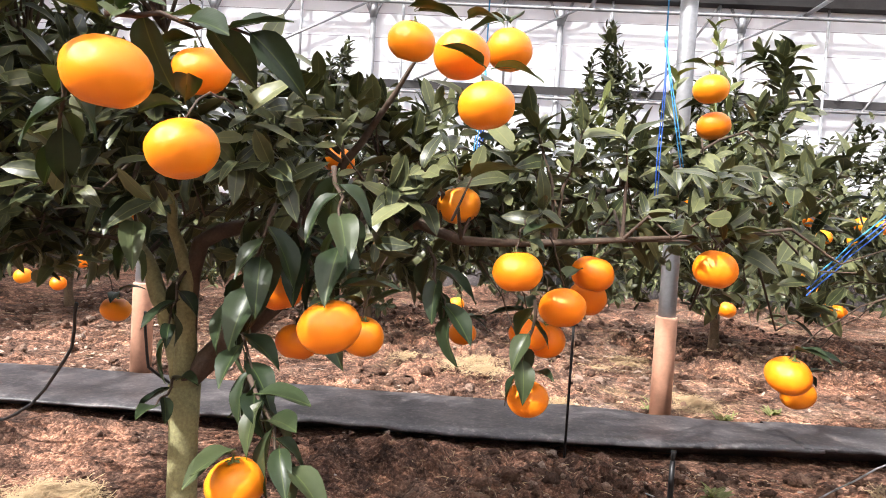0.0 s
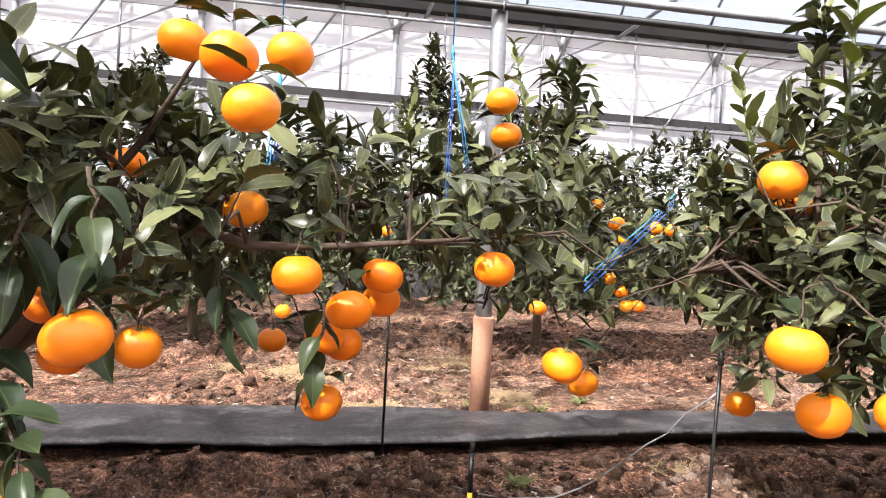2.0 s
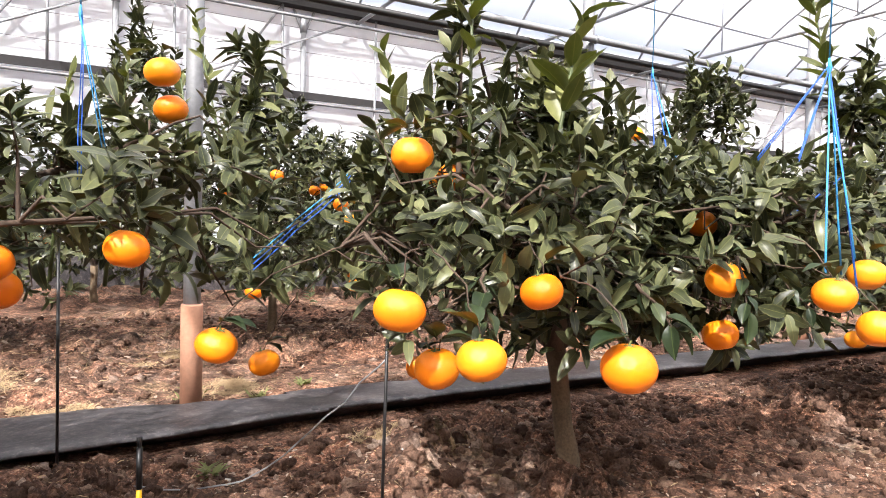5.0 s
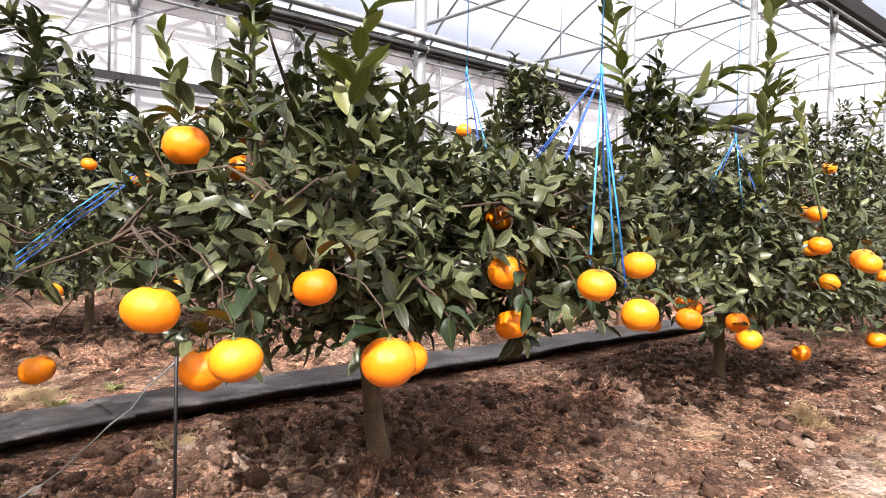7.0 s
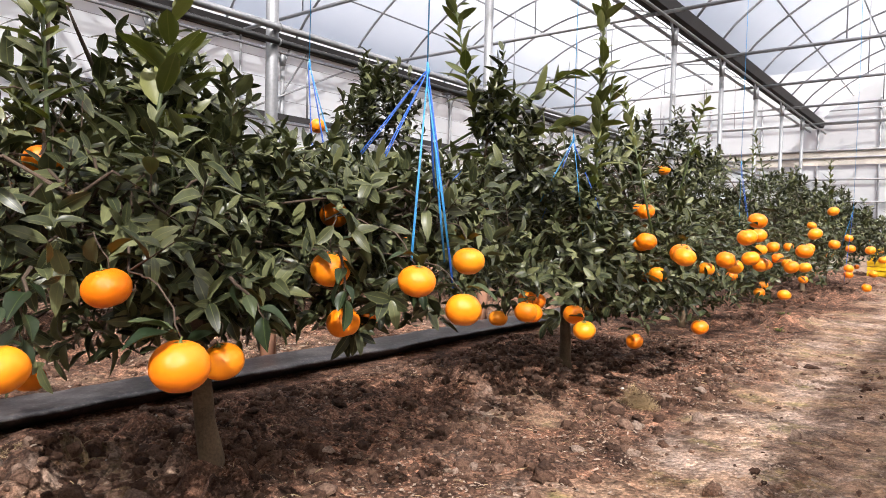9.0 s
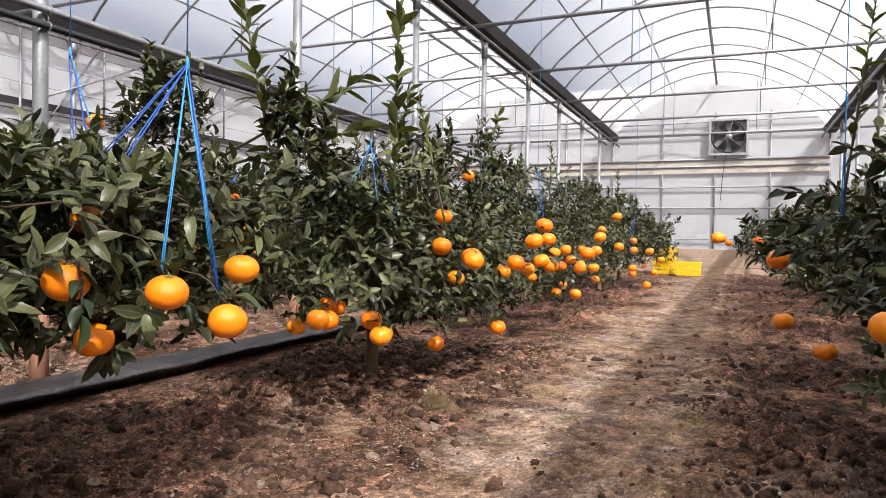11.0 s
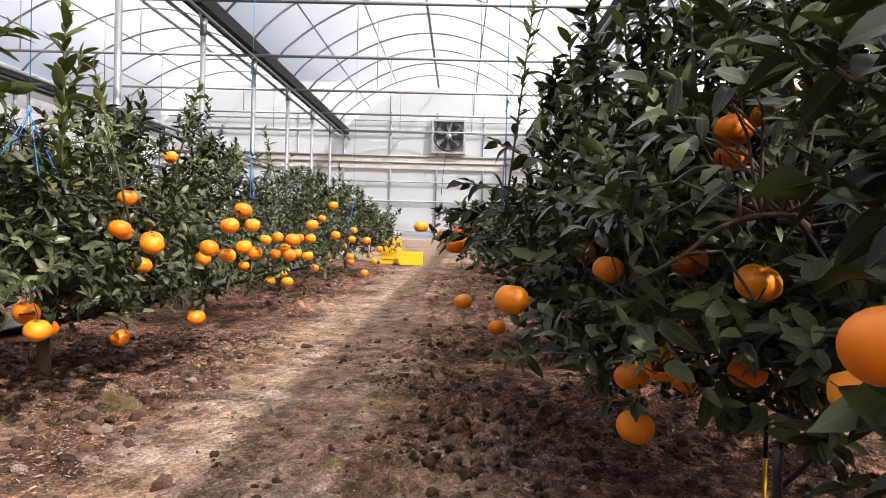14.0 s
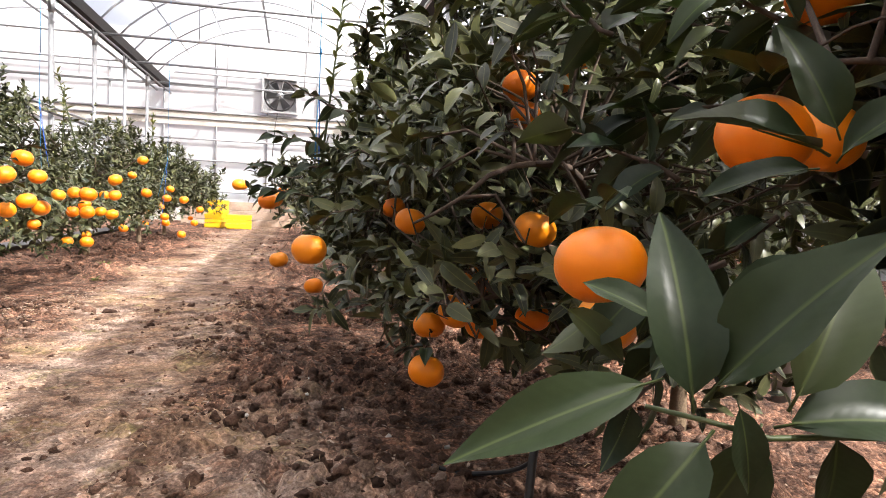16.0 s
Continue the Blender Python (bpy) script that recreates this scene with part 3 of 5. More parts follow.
def blob_points(r, blobs, count):
    """Points in the outer part of a union of ellipsoids, with the way out of it."""
    size = np.array([b[3] * b[4] * b[5] for b in blobs]) ** (2 / 3)
    pick = r.choice(len(blobs), count, p=size / size.sum())
    d = unit(r.normal(size=(count, 3)))
    d[:, 2] = np.where(d[:, 2] < -0.8, -d[:, 2], d[:, 2])
    q = np.array(blobs)[pick]
    depth = 1 - 0.6 * r.rand(count) ** 1.5
    lumps = 0.86 + 0.3 * r.rand(count)
    return q[:, :3] + d * q[:, 3:6] * (depth * lumps)[:, None], d


def tree(x, y, height, blobs, fruits=(), limbs=None, twigs=420, leaf=0.074, bare=(), plumes=(), stout=1.0, label="", seed=0, shoots=(), trunk_r=0.036, fork=0.42, lean=(0.0, 0.0), fruit_leaves=0, sprigs=(), detail="plain", tall_share=30, bark=None):
    """A citrus tree at (x, y). plumes: dense dark upright sprays (x, y, z, length, leaf size). blobs: crown ellipsoids
    in tree space (x, y, z, rx, ry, rz); fruits: (x, y, z, diameter) in the world;
    shoots: upright leafy shoots (x, y, z, length, leaf size) in the world; bare: (x, y, z, radius) where leaves are
    cleared to show wood or a gap to the camera."""
    r, pr = np.random.RandomState(seed + 11), random.Random(seed + 5)
    g0 = top_of(x, y)
    t = tagged(empty("citrus_tree", x, y, g0), label or "young citrus tree with dark glossy leaves and ripe oranges", "tree", "citrus trees")
    root = Vector((x, y, g0))
    fk = Vector((lean[0], lean[1], fork))
    pts = [Vector((0, 0, -0.06)), Vector((0, 0, 0.02)), fk * 0.35 + Vector((pr.uniform(-0.012, 0.012), pr.uniform(-0.012, 0.012), 0)), fk * 0.7 + Vector((pr.uniform(-0.01, 0.01), 0, 0)), fk]
    bm = tube(bmesh.new(), pts, [trunk_r * 1.5, trunk_r * 1.2, trunk_r, trunk_r * 0.95, trunk_r * 1.08], 14)
    for v in bm.verts:
        v.co += Vector((1, 1, 0)) * 0.004 * noise.noise(v.co * 25)
    part("trunk", bm, bark or BARK, t)
    ways = [[fk] + [Vector(q) - root for q in way] for way in (limbs or [])]
    if not ways:
        k = pr.randint(4, 5)
        for i in range(k):
            a = 2 * math.pi * (i + pr.uniform(-0.2, 0.2)) / k
            e = Vector((math.cos(a) * pr.uniform(0.4, 0.7), math.sin(a) * pr.uniform(0.5, 0.8), pr.uniform(0.8, 1.25) * height / 1.5))
            m1 = fk.lerp(e, 0.35) + Vector((pr.uniform(-0.05, 0.05), pr.uniform(-0.05, 0.05), 0.10))
            m2 = fk.lerp(e, 0.7) + Vector((pr.uniform(-0.05, 0.05), pr.uniform(-0.05, 0.05), 0.08))
            ways.append([fk, m1, m2, e])
    tips = []
    for i_way, way in enumerate(ways):
        way = [way[0] - Vector((0, 0, 0.05))] + smooth_way(way, pr)
        n = len(way)
        part("limb", tube(bmesh.new(), way, [trunk_r * (stout if i_way < 2 else 1.0) * (0.76 - 0.68 * (i / (n - 1)) ** (1.0 if stout > 1 else 0.75)) for i in range(n)], 9), TWIG if bark or i_way > 1 else BARK, t)
        tips += way[n // 4:]
    # twigs with their leaves, joined
    base, out = blob_points(r, blobs, twigs)
    ahead = unit(out * 0.75 + np.array([0, 0, 0.7]) + r.normal(0, 0.33, (twigs, 3)))
    ln = 0.07 + 0.09 * r.rand(twigs)
    base = base - ahead * (ln * 0.5)[:, None]
    arrays = twig_leaves(r, base, ahead, ln, 9, leaf)
    # longer upright twigs that break the outline
    high = np.argsort(-(base[:, 2] + 0.3 * r.rand(twigs)))[: twigs // tall_share]
    tall_l = 0.12 + 0.14 * r.rand(len(high))
    tall = twig_leaves(r, base[high], unit(ahead[high] * 0.4 + np.array([0, 0, 1.0])), tall_l, 12, leaf * 0.95, (24, 62))
    arrays = [np.concatenate(q) for q in zip(arrays, tall)]
    for px, py, pz, plen, psize in plumes:
        foot, n = np.array((px - x, py - y, pz - g0)), int(plen * 26)
        up = unit(np.array((pr.uniform(-0.15, 0.15), pr.uniform(-0.15, 0.15), 1.0)))
        f = np.linspace(0, 1, n)
        side = unit(np.cross(np.tile(up, (n, 1)), r.normal(size=(n, 3))))
        way = unit(side * (0.9 - 0.5 * f)[:, None] + up * 0.8)
        more = twig_leaves(r, foot + up * (plen * 0.9 * f)[:, None], way, 0.05 + 0.12 * (1 - f) * r.rand(n), 8, psize)
        arrays = [np.concatenate(q) for q in zip(arrays, more)]
        part("shoot", tube(bmesh.new(), [foot - up * 0.35, foot, foot + up * plen * 0.5, foot + up * plen], [0.01, 0.009, 0.006, 0.0025], 6), TWIG, t)
    if shoots:
        sb, sa, sl, sz = [], [], [], []
        for sx, sy, sz0, slen, ssize, *lean_way in shoots:
            sb.append((sx - x, sy - y, sz0 - g0)), sl.append(slen), sz.append(ssize)
            sa.append(lean_way or (pr.uniform(-0.22, 0.22), pr.uniform(-0.22, 0.22), 1.0))
        sb, sa, sl, sz = np.array(sb), unit(np.array(sa)), np.array(sl), np.array(sz)
        young = None
        for k in range(len(sl)):
            count = max(8, int(sl[k] / 0.024))
            got = twig_leaves(r, sb[k:k + 1], sa[k:k + 1], sl[k:k + 1], count, sz[k], (20, 56), 0.05, 0.38)
            young = got if young is None else [np.concatenate(q) for q in zip(young, got)]
            part("shoot", tube(bmesh.new(), [sb[k] - sa[k] * 0.3, sb[k], sb[k] + sa[k] * sl[k]], [0.007, 0.006, 0.0025], 6), GREENTWIG, t)
        v, f = leaf_batch(*young)
        tagged(mesh_of("young_foliage", v, f, YOUNG, t), "pale green leaves on upright shoots", kind="stuff")
    local = lambda q: np.array((q[0] - x, q[1] - y, q[2] - g0))
    # camera positions; leaves on their sightlines to fruit and gaps are cut
    eye_spots = [(0.56, 0.45, 0.9), (0.72, 0.85, 0.9)] if x < 0.6 and y < 3.5 else [(0.85, 1.0, 0.9)] if x < 0.6 else [(1.15, 1.17, 0.87)]
    arrays = clear_of_fruit(arrays, [(local(q), 0.062, 0.05 if x < 0.6 else 0.06) for q in fruits] + [(local(q), q[3], q[3]) for q in bare], [local(q) for q in eye_spots], 0.4 if -3 < x < 0.6 else 0.8)
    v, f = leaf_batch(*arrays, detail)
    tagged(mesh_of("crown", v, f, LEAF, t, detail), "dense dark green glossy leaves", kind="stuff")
    # thin branches from the limbs to the twigs
    bms = bmesh.new()
    tp = np.array([tuple(q) for q in tips])
    for k in range(0, twigs, 3 if detail == "fine" else 6):
        b = base[k]
        j = int(np.argmin(((tp - b) ** 2).sum(1) + np.where(tp[:, 2] > b[2] + 0.1, 0.4, 0)))
        a = Vector(tp[j])
        b = Vector(b)
        if (b - a).length > 0.5:
            continue
        mid = a.lerp(b, 0.5) + Vector((0, 0, 0.05))
        tube(bms, [a, mid, b, b + Vector(ahead[k]) * float(ln[k])], [0.005, 0.0038, 0.0028, 0.0016], 5, cap=False)
    part("twig_work", bms, TWIG, t)["kind"] = "stuff"
    for fx, fy, fz in fruits:
        d = pr.uniform(0.095, 0.106)
        m = Matrix.Translation((fx - x, fy - y, fz - g0)) @ Euler((pr.uniform(-0.3, 0.3), pr.uniform(-0.3, 0.3), pr.uniform(0, 6.28))).to_matrix().to_4x4() @ Matrix.Diagonal((d, d, d, 1))
        ob = shared("orange", FRUITS[pr.randrange(5)], t, m)
        shared("calyx", CALYXES, ob, Matrix.Identity(4))
        hook = Vector((fx - x, fy - y, fz - g0 + d * 0.44))
        gap = ((base - np.array(hook)) ** 2).sum(1) + np.where(base[:, 2] < hook.z + 0.03, 1.0, 0)
        j = int(np.argmin(gap))
        if gap[j] < 0.16:
            to = Vector(base[j])
            way = smooth_way([hook, hook.lerp(to, 0.3) + Vector((0, 0, 0.04)), hook.lerp(to, 0.7) + Vector((0, 0, 0.025)), to], pr, 3)
            part("stalk", tube(bmesh.new(), way, [0.0016 + 0.0008 * i / len(way) for i in range(len(way))], 5), TWIG, t)
        top = Vector((fx, fy, fz + 0.05))
        for k in range(fruit_leaves):
            a = pr.uniform(0, 6.28)
            w = Vector((math.cos(a), math.sin(a), pr.uniform(-0.15, 0.7))).normalized()
            place_leaf(t, root, top + w * 0.012 + Vector((0, 0, 0.012)), top + w * pr.uniform(0.075, 0.115) + Vector((0, 0, 0.015)), pr.uniform(0.85, 1.15), (0, 0, 1), pr.randrange(6))
    for base_p, tip_p, n, size in sprigs:
        sprig(t, root, base_p, tip_p, n, size, pr)
    return t


def smooth_way(way, pr, per=4):
    """The same way with points between, gently bent."""
    out = []
    for i in range(len(way) - 1):
        p0, p1, p2, p3 = way[max(i - 1, 0)], way[i], way[i + 1], way[min(i + 2, len(way) - 1)]
        for k in range(per):
            u = k / per
            q = 0.5 * ((2 * p1) + (p2 - p0) * u + (2 * p0 - 5 * p1 + 4 * p2 - p3) * u * u + (3 * p1 - p0 - 3 * p2 + p3) * u ** 3)
            out.append(q + Vector([pr.uniform(-0.006, 0.006) for _ in range(3)]))
    return out + [way[-1]]


def leaf_mesh(seed):
    """One larger leaf of unit length along y, folded on its midrib, with a wavy edge."""
    r = random.Random(seed)
    bm = bmesh.new()
    n, curl, wide = 9, r.uniform(0.12, 0.5), r.uniform(0.46, 0.54)
    rows = []
    for i in range(n):
        u = i / (n - 1)
        w = wide * 0.5 * (math.sin(math.pi * min(1, u * 1.02) ** 0.85) ** 0.8 if 0 < u < 1 else 0.02)
        z = -curl * u * u
        wave = 0.03 * math.sin(9 * u + seed)
        rows.append([bm.verts.new((k * w, u, z + abs(k) * w * 0.45 + wave * k * abs(k))) for k in (-1, -0.5, 0, 0.5, 1)])
    for a, b in zip(rows, rows[1:]):
        for k in range(4):
            bm.faces.new((a[k], a[k + 1], b[k + 1], b[k]))
    tube(bm, [(0, -0.1, -0.01), (0, 0.02, 0.0), (0, 0.5, -curl * 0.25 - 0.004)], [0.013, 0.011, 0.006], 5)
    me = bpy.data.meshes.new("leaf")
    bm.to_mesh(me)
    bm.free()
    for p in me.polygons:
        p.use_smooth = True
    me.materials.append(BIGLEAF)
    return me


LEAVES = [leaf_mesh(k) for k in range(6)]


def place_leaf(t, root, base, tip, wide=1.0, face=(0, 0, 1), which=0):
    """A leaf part of tree t from base to tip, in the world; face: the way its upper side looks."""
    base, tip = Vector(base) - root, Vector(tip) - root
    y = tip - base
    size = y.length
    y.normalize()
    x = y.cross(Vector(face)).normalized()
    z = x.cross(y)
    m = Matrix((x, y, z)).transposed().to_4x4()
    return shared("leaf", LEAVES[which % 6], t, Matrix.Translation(base) @ m @ Matrix.Diagonal((size * wide, size, size, 1)))


def sprig(t, root, base, tip, count, size, pr):
    """A leafy twig of single leaves, from base to tip in the world."""
    base, tip = Vector(base), Vector(tip)
    way = [base.lerp(tip, k / 5) + Vector([pr.uniform(-0.008, 0.008) for _ in range(3)]) for k in range(6)]
    part("twig", tube(bmesh.new(), [p - root for p in way], [0.005, 0.0042, 0.0036, 0.003, 0.0025, 0.002], 6), TWIG, t)
    d = (tip - base).normalized()
    a = d.orthogonal().normalized()
    b = d.cross(a)
    for k in range(count):
        f = 0.12 + 0.88 * k / max(1, count - 1)
        ang = 2.4 * k + pr.uniform(-0.3, 0.3)
        rad = math.cos(ang) * a + math.sin(ang) * b
        tilt = radians(70 - 40 * f + pr.uniform(-12, 12))
        way_out = (math.cos(tilt) * d + math.sin(tilt) * rad + Vector((0, 0, -0.15))).normalized()
        s = size * pr.uniform(0.75, 1.2)
        p = base.lerp(tip, f)
        place_leaf(t, root, p, p + way_out * s, pr.uniform(0.85, 1.15), rad * 0.5 + Vector((0.25, 0, 0.7)), pr.randrange(6))


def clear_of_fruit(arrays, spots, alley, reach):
    """Removes leaves inside each fruit and on sightlines to it from the camera's eye spots. Gaps are cleared in the
    same way.
    """
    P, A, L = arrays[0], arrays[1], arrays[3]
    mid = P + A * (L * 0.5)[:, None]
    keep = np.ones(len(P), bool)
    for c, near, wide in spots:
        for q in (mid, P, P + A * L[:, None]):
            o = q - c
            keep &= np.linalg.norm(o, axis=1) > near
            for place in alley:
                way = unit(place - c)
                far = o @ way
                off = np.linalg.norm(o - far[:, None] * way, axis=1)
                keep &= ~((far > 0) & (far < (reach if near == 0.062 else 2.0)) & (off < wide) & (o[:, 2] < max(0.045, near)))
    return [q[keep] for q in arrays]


def wild_fruit(x, y, count, seed, reach=0.85):
    """Fruit of a tree that stands far off, hung round its crown."""
    r = random.Random(seed)
    out = []
    for _ in range(count):
        a, k = r.uniform(0, 6.28), reach * r.uniform(0.8, 1.1)
        out.append((x + math.cos(a) * k, y + math.sin(a) * k * 1.15, r.uniform(0.35, 1.0)))
    return out


def common_blobs(pr, wide=0.85, z=1.0, rz=0.5):
    out = [(0, 0, z, wide * 0.8, wide * 0.85, rz)]
    for k in range(6):
        a = 1.05 * k + pr.uniform(-0.3, 0.3)
        out.append((math.cos(a) * wide * 0.6, math.sin(a) * wide * 0.65, z + pr.uniform(-0.28, 0.15), wide * 0.45, wide * 0.5, 0.34))
    out.append((pr.uniform(-0.2, 0.2), pr.uniform(-0.2, 0.2), z + rz * 0.8, 0.3, 0.3, 0.35))
    return out


# the last blob is an unseen tuft overhead, added to shade the crown below
tree(-1.20, -0.45, 1.60, [(0, -0.45, 1.16, 0.58, 0.36, 0.36), (0.3, -0.6, 1.26, 0.4, 0.34, 0.38), (0.1, 0.5, 1.02, 0.42, 0.42, 0.2), (0.05, 0.95, 1, 0.4, 0.45, 0.18), (-0.3, 1.45, 0.95, 0.4, 0.45, 0.3), (-0.45, 0.15, 0.98, 0.42, 0.75, 0.34), (0.3, 0.1, 1.05, 0.3, 0.32, 0.2), (0.05, -0.6, 0.98, 0.4, 0.42, 0.24), (-0.3, -0.45, 0.88, 0.35, 0.5, 0.18), (0.15, -0.45, 0.86, 0.25, 0.3, 0.12), (-0.76, 1.78, 1.3, 0.1, 0.1, 0.36), (0.42, -0.2, 1.62, 0.5, 0.45, 0.18)],
     fruits=[(-0.23, -0.13, 1.06), (-0.64, -0.20, 1.15), (-0.39, -0.11, 0.99), (-0.83, 0.15, 1.27), (-0.68, 0.26, 1.21), (-0.90, 0.35, 1.28), (-0.53, 0.08, 0.73), (-0.91, 0.07, 0.65), (-0.90, -0.07, 0.63), (-1.03, -0.15, 0.72), (-1.78, -0.97, 0.53), (-0.58, -0.08, 0.44), (-1.48, -0.79, 0.89), (-1.84, 0.27, 0.52), (-1.04, 0.58, 0.81), (-0.92, 0.50, 0.74), (-1.16, 0.59, 0.74), (-1.15, 0.45, 0.64), (-1.20, 0.50, 0.62), (-1.53, -0.14, 1.08), (-1.51, 0.97, 1.35), (-0.99, 0.84, 0.84), (-0.61, 0.31, 1.11), (-1.02, 0.26, 0.95), (-0.79, 0.39, 0.82), (-1.06, 0.45, 0.50)],
     seed=124, detail="fine", twigs=880, leaf=0.086, fork=0.47, trunk_r=0.04, stout=1.2, fruit_leaves=2, bare=[(-1.19, -0.46, 0.5, 0.06), (-1.18, -0.48, 0.6, 0.06), (-1.17, -0.53, 0.72, 0.06), (-1.16, -0.6, 0.85, 0.05), (-1.15, -0.44, 0.74, 0.05), (-1.13, -0.46, 0.86, 0.05), (-1.08, -0.08, 0.95, 0.05), (-1.05, 0.01, 1.08, 0.05), (-1.0, 0.09, 1.18, 0.05), (-0.95, 0.16, 1.28, 0.05), (-1.0, 0.22, 0.89, 0.035), (-0.98, 0.32, 0.87, 0.035), (-1.02, 0.6, 0.9, 0.035), (-1.2, 1.2, 0.97, 0.1), (-1.2, 1.3, 0.95, 0.1), (-1.2, 1.38, 0.92, 0.1), (-1.2, 1.28, 0.8, 0.11), (-1.51, 0.97, 1.24, 0.06)], limbs=[[(-1.2, -0.49, 0.58), (-1.18, -0.53, 0.7), (-1.16, -0.6, 0.85), (-1.13, -0.7, 1.0), (-1.1, -0.85, 1.25)], [(-1.17, -0.44, 0.6), (-1.15, -0.44, 0.74), (-1.12, -0.47, 0.92), (-0.95, -0.42, 1.3)], [(-1.16, -0.4, 0.82), (-1.1, -0.12, 0.9), (-1.05, 0.01, 1.08), (-0.95, 0.16, 1.28)], [(-1.12, -0.1, 0.82), (-1.05, 0.12, 0.9), (-0.97, 0.35, 0.87), (-1.05, 0.9, 0.92)], [(-1.35, 0.1, 0.95), (-1.45, 0.6, 1.0), (-1.5, 1.0, 1.2)]], sprigs=[((-0.89, -0.23, 0.75), (-0.66, -0.08, 0.58), 12, 0.1), ((-0.66, -0.09, 0.61), (-0.54, 0.02, 0.49), 10, 0.1), ((-0.66, 0.05, 1.0), (-0.58, 0.08, 0.86), 8, 0.11), ((-0.78, -0.1, 0.92), (-0.76, -0.13, 0.74), 9, 0.11), ((-0.28, -0.17, 1.15), (-0.33, 0.0, 1.14), 7, 0.085), ((-0.42, -0.3, 1.12), (-0.5, -0.36, 0.98), 7, 0.09), ((-1.14, -0.44, 0.74), (-1.02, -0.42, 0.6), 6, 0.09), ((-1.18, -0.46, 0.46), (-1.05, -0.45, 0.42), 4, 0.09), ((-0.95, -0.1, 0.9), (-0.85, 0.0, 0.72), 9, 0.115), ((-0.9, -0.45, 1.0), (-0.85, -0.42, 0.82), 7, 0.1), ((-0.99, 0.45, 0.75), (-0.98, 0.42, 0.58), 6, 0.085), ((-1.0, 0.2, 0.85), (-0.95, 0.25, 0.7), 6, 0.1)], shoots=[(-1.98, 1.25, 1.1, 0.62, 0.075), (-1.75, 1.1, 1.05, 0.35, 0.075), (-1.6, 0.85, 1.0, 0.4, 0.075), (-1.9, 0.7, 1.0, 0.4, 0.075)])
tree(-1.23, 2.33, 1.60, [(0, -0.05, 0.83, 0.75, 0.92, 0.25), (0.4, -0.65, 0.84, 0.4, 0.42, 0.24), (0.45, 0, 0.78, 0.42, 0.5, 0.28), (0.38, 0.55, 0.8, 0.42, 0.45, 0.28), (-0.4, 0.1, 0.86, 0.5, 0.9, 0.32), (0.25, -0.28, 1.08, 0.2, 0.18, 0.24), (0.2, 0.3, 0.92, 0.4, 0.4, 0.18), (0.25, -0.6, 1, 0.28, 0.3, 0.2), (0.35, -0.35, 0.62, 0.32, 0.5, 0.14), (0.35, 0.35, 0.62, 0.32, 0.4, 0.14)],
     fruits=[(-1.12, 1.74, 1.06), (-1.48, 1.84, 0.40), (-0.60, 1.42, 0.60), (-0.50, 1.62, 0.77), (-1.58, 2.73, 0.87), (-1.31, 2.63, 0.71), (-0.57, 1.93, 0.57), (-1.61, 1.98, 1.10), (-0.47, 2.18, 0.79), (-1.23, 3.10, 0.50), (-1.07, 3.51, 0.82), (-1.71, 3.06, 1.16), (-0.65, 3.47, 0.55), (-0.83, 2.52, 0.94), (-0.65, 2.40, 0.61), (-1.13, 3.22, 0.82), (-1.56, 1.00, 1.25), (-1.06, 1.05, 0.60), (-0.82, 1.46, 1.08), (-0.52, 1.29, 0.74), (-0.38, 1.39, 0.66), (-1.49, 1.28, 0.46), (-0.25, 1.63, 0.65), (-0.24, 2.26, 0.77), (-0.25, 2.47, 0.68), (-0.41, 2.71, 0.80)],
     seed=125, bark=OLDBARK, plumes=[(-1.0, 1.7, 1.08, 0.56, 0.08), (-1.15, 2.0, 1.05, 0.4, 0.075)], tall_share=45, bare=[(-1.2, 1.2, 0.97, 0.1), (-1.2, 1.3, 0.95, 0.1), (-1.2, 1.38, 0.92, 0.09), (-1.2, 1.28, 0.8, 0.1), (-1.05, 1.4, 0.86, 0.04), (-1.12, 1.55, 0.85, 0.04), (-1.12, 1.85, 1.2, 0.035), (-1.03, 1.78, 1.38, 0.035)], detail="fine", twigs=1380, fruit_leaves=2, lean=(-0.04, -0.04), fork=0.42, stout=1.1, limbs=[[(-1.0, 2.1, 0.7), (-0.8, 1.85, 0.85), (-0.6, 1.6, 0.95)], [(-1.1, 2.5, 0.75), (-0.85, 2.7, 0.9), (-0.6, 2.8, 1.0)], [(-1.25, 2.2, 0.8), (-1.2, 2.0, 1.15), (-1.0, 1.75, 1.45)], [(-1.4, 2.5, 0.75), (-1.6, 2.9, 0.95)], [(-1.2, 1.9, 0.75), (-1.15, 1.6, 0.85), (-1.0, 1.35, 0.85)]], shoots=[(-0.75, 1.85, 1.12, 0.34, 0.12), (-0.82, 1.94, 1.05, 0.34, 0.11), (-0.88, 1.66, 1.1, 0.55, 0.1), (-0.98, 1.53, 1.0, 0.4, 0.08), (-1.1, 2.1, 1.0, 0.35, 0.085), (-1.2, 1.7, 1.0, 0.4, 0.08)], sprigs=[((-0.55, 1.5, 0.82), (-0.45, 1.45, 0.7), 7, 0.07), ((-0.5, 1.9, 0.78), (-0.42, 1.95, 0.68), 7, 0.072), ((-0.45, 2.2, 0.85), (-0.38, 2.15, 0.72), 7, 0.072), ((-0.6, 2.55, 0.8), (-0.5, 2.62, 0.68), 7, 0.07)])
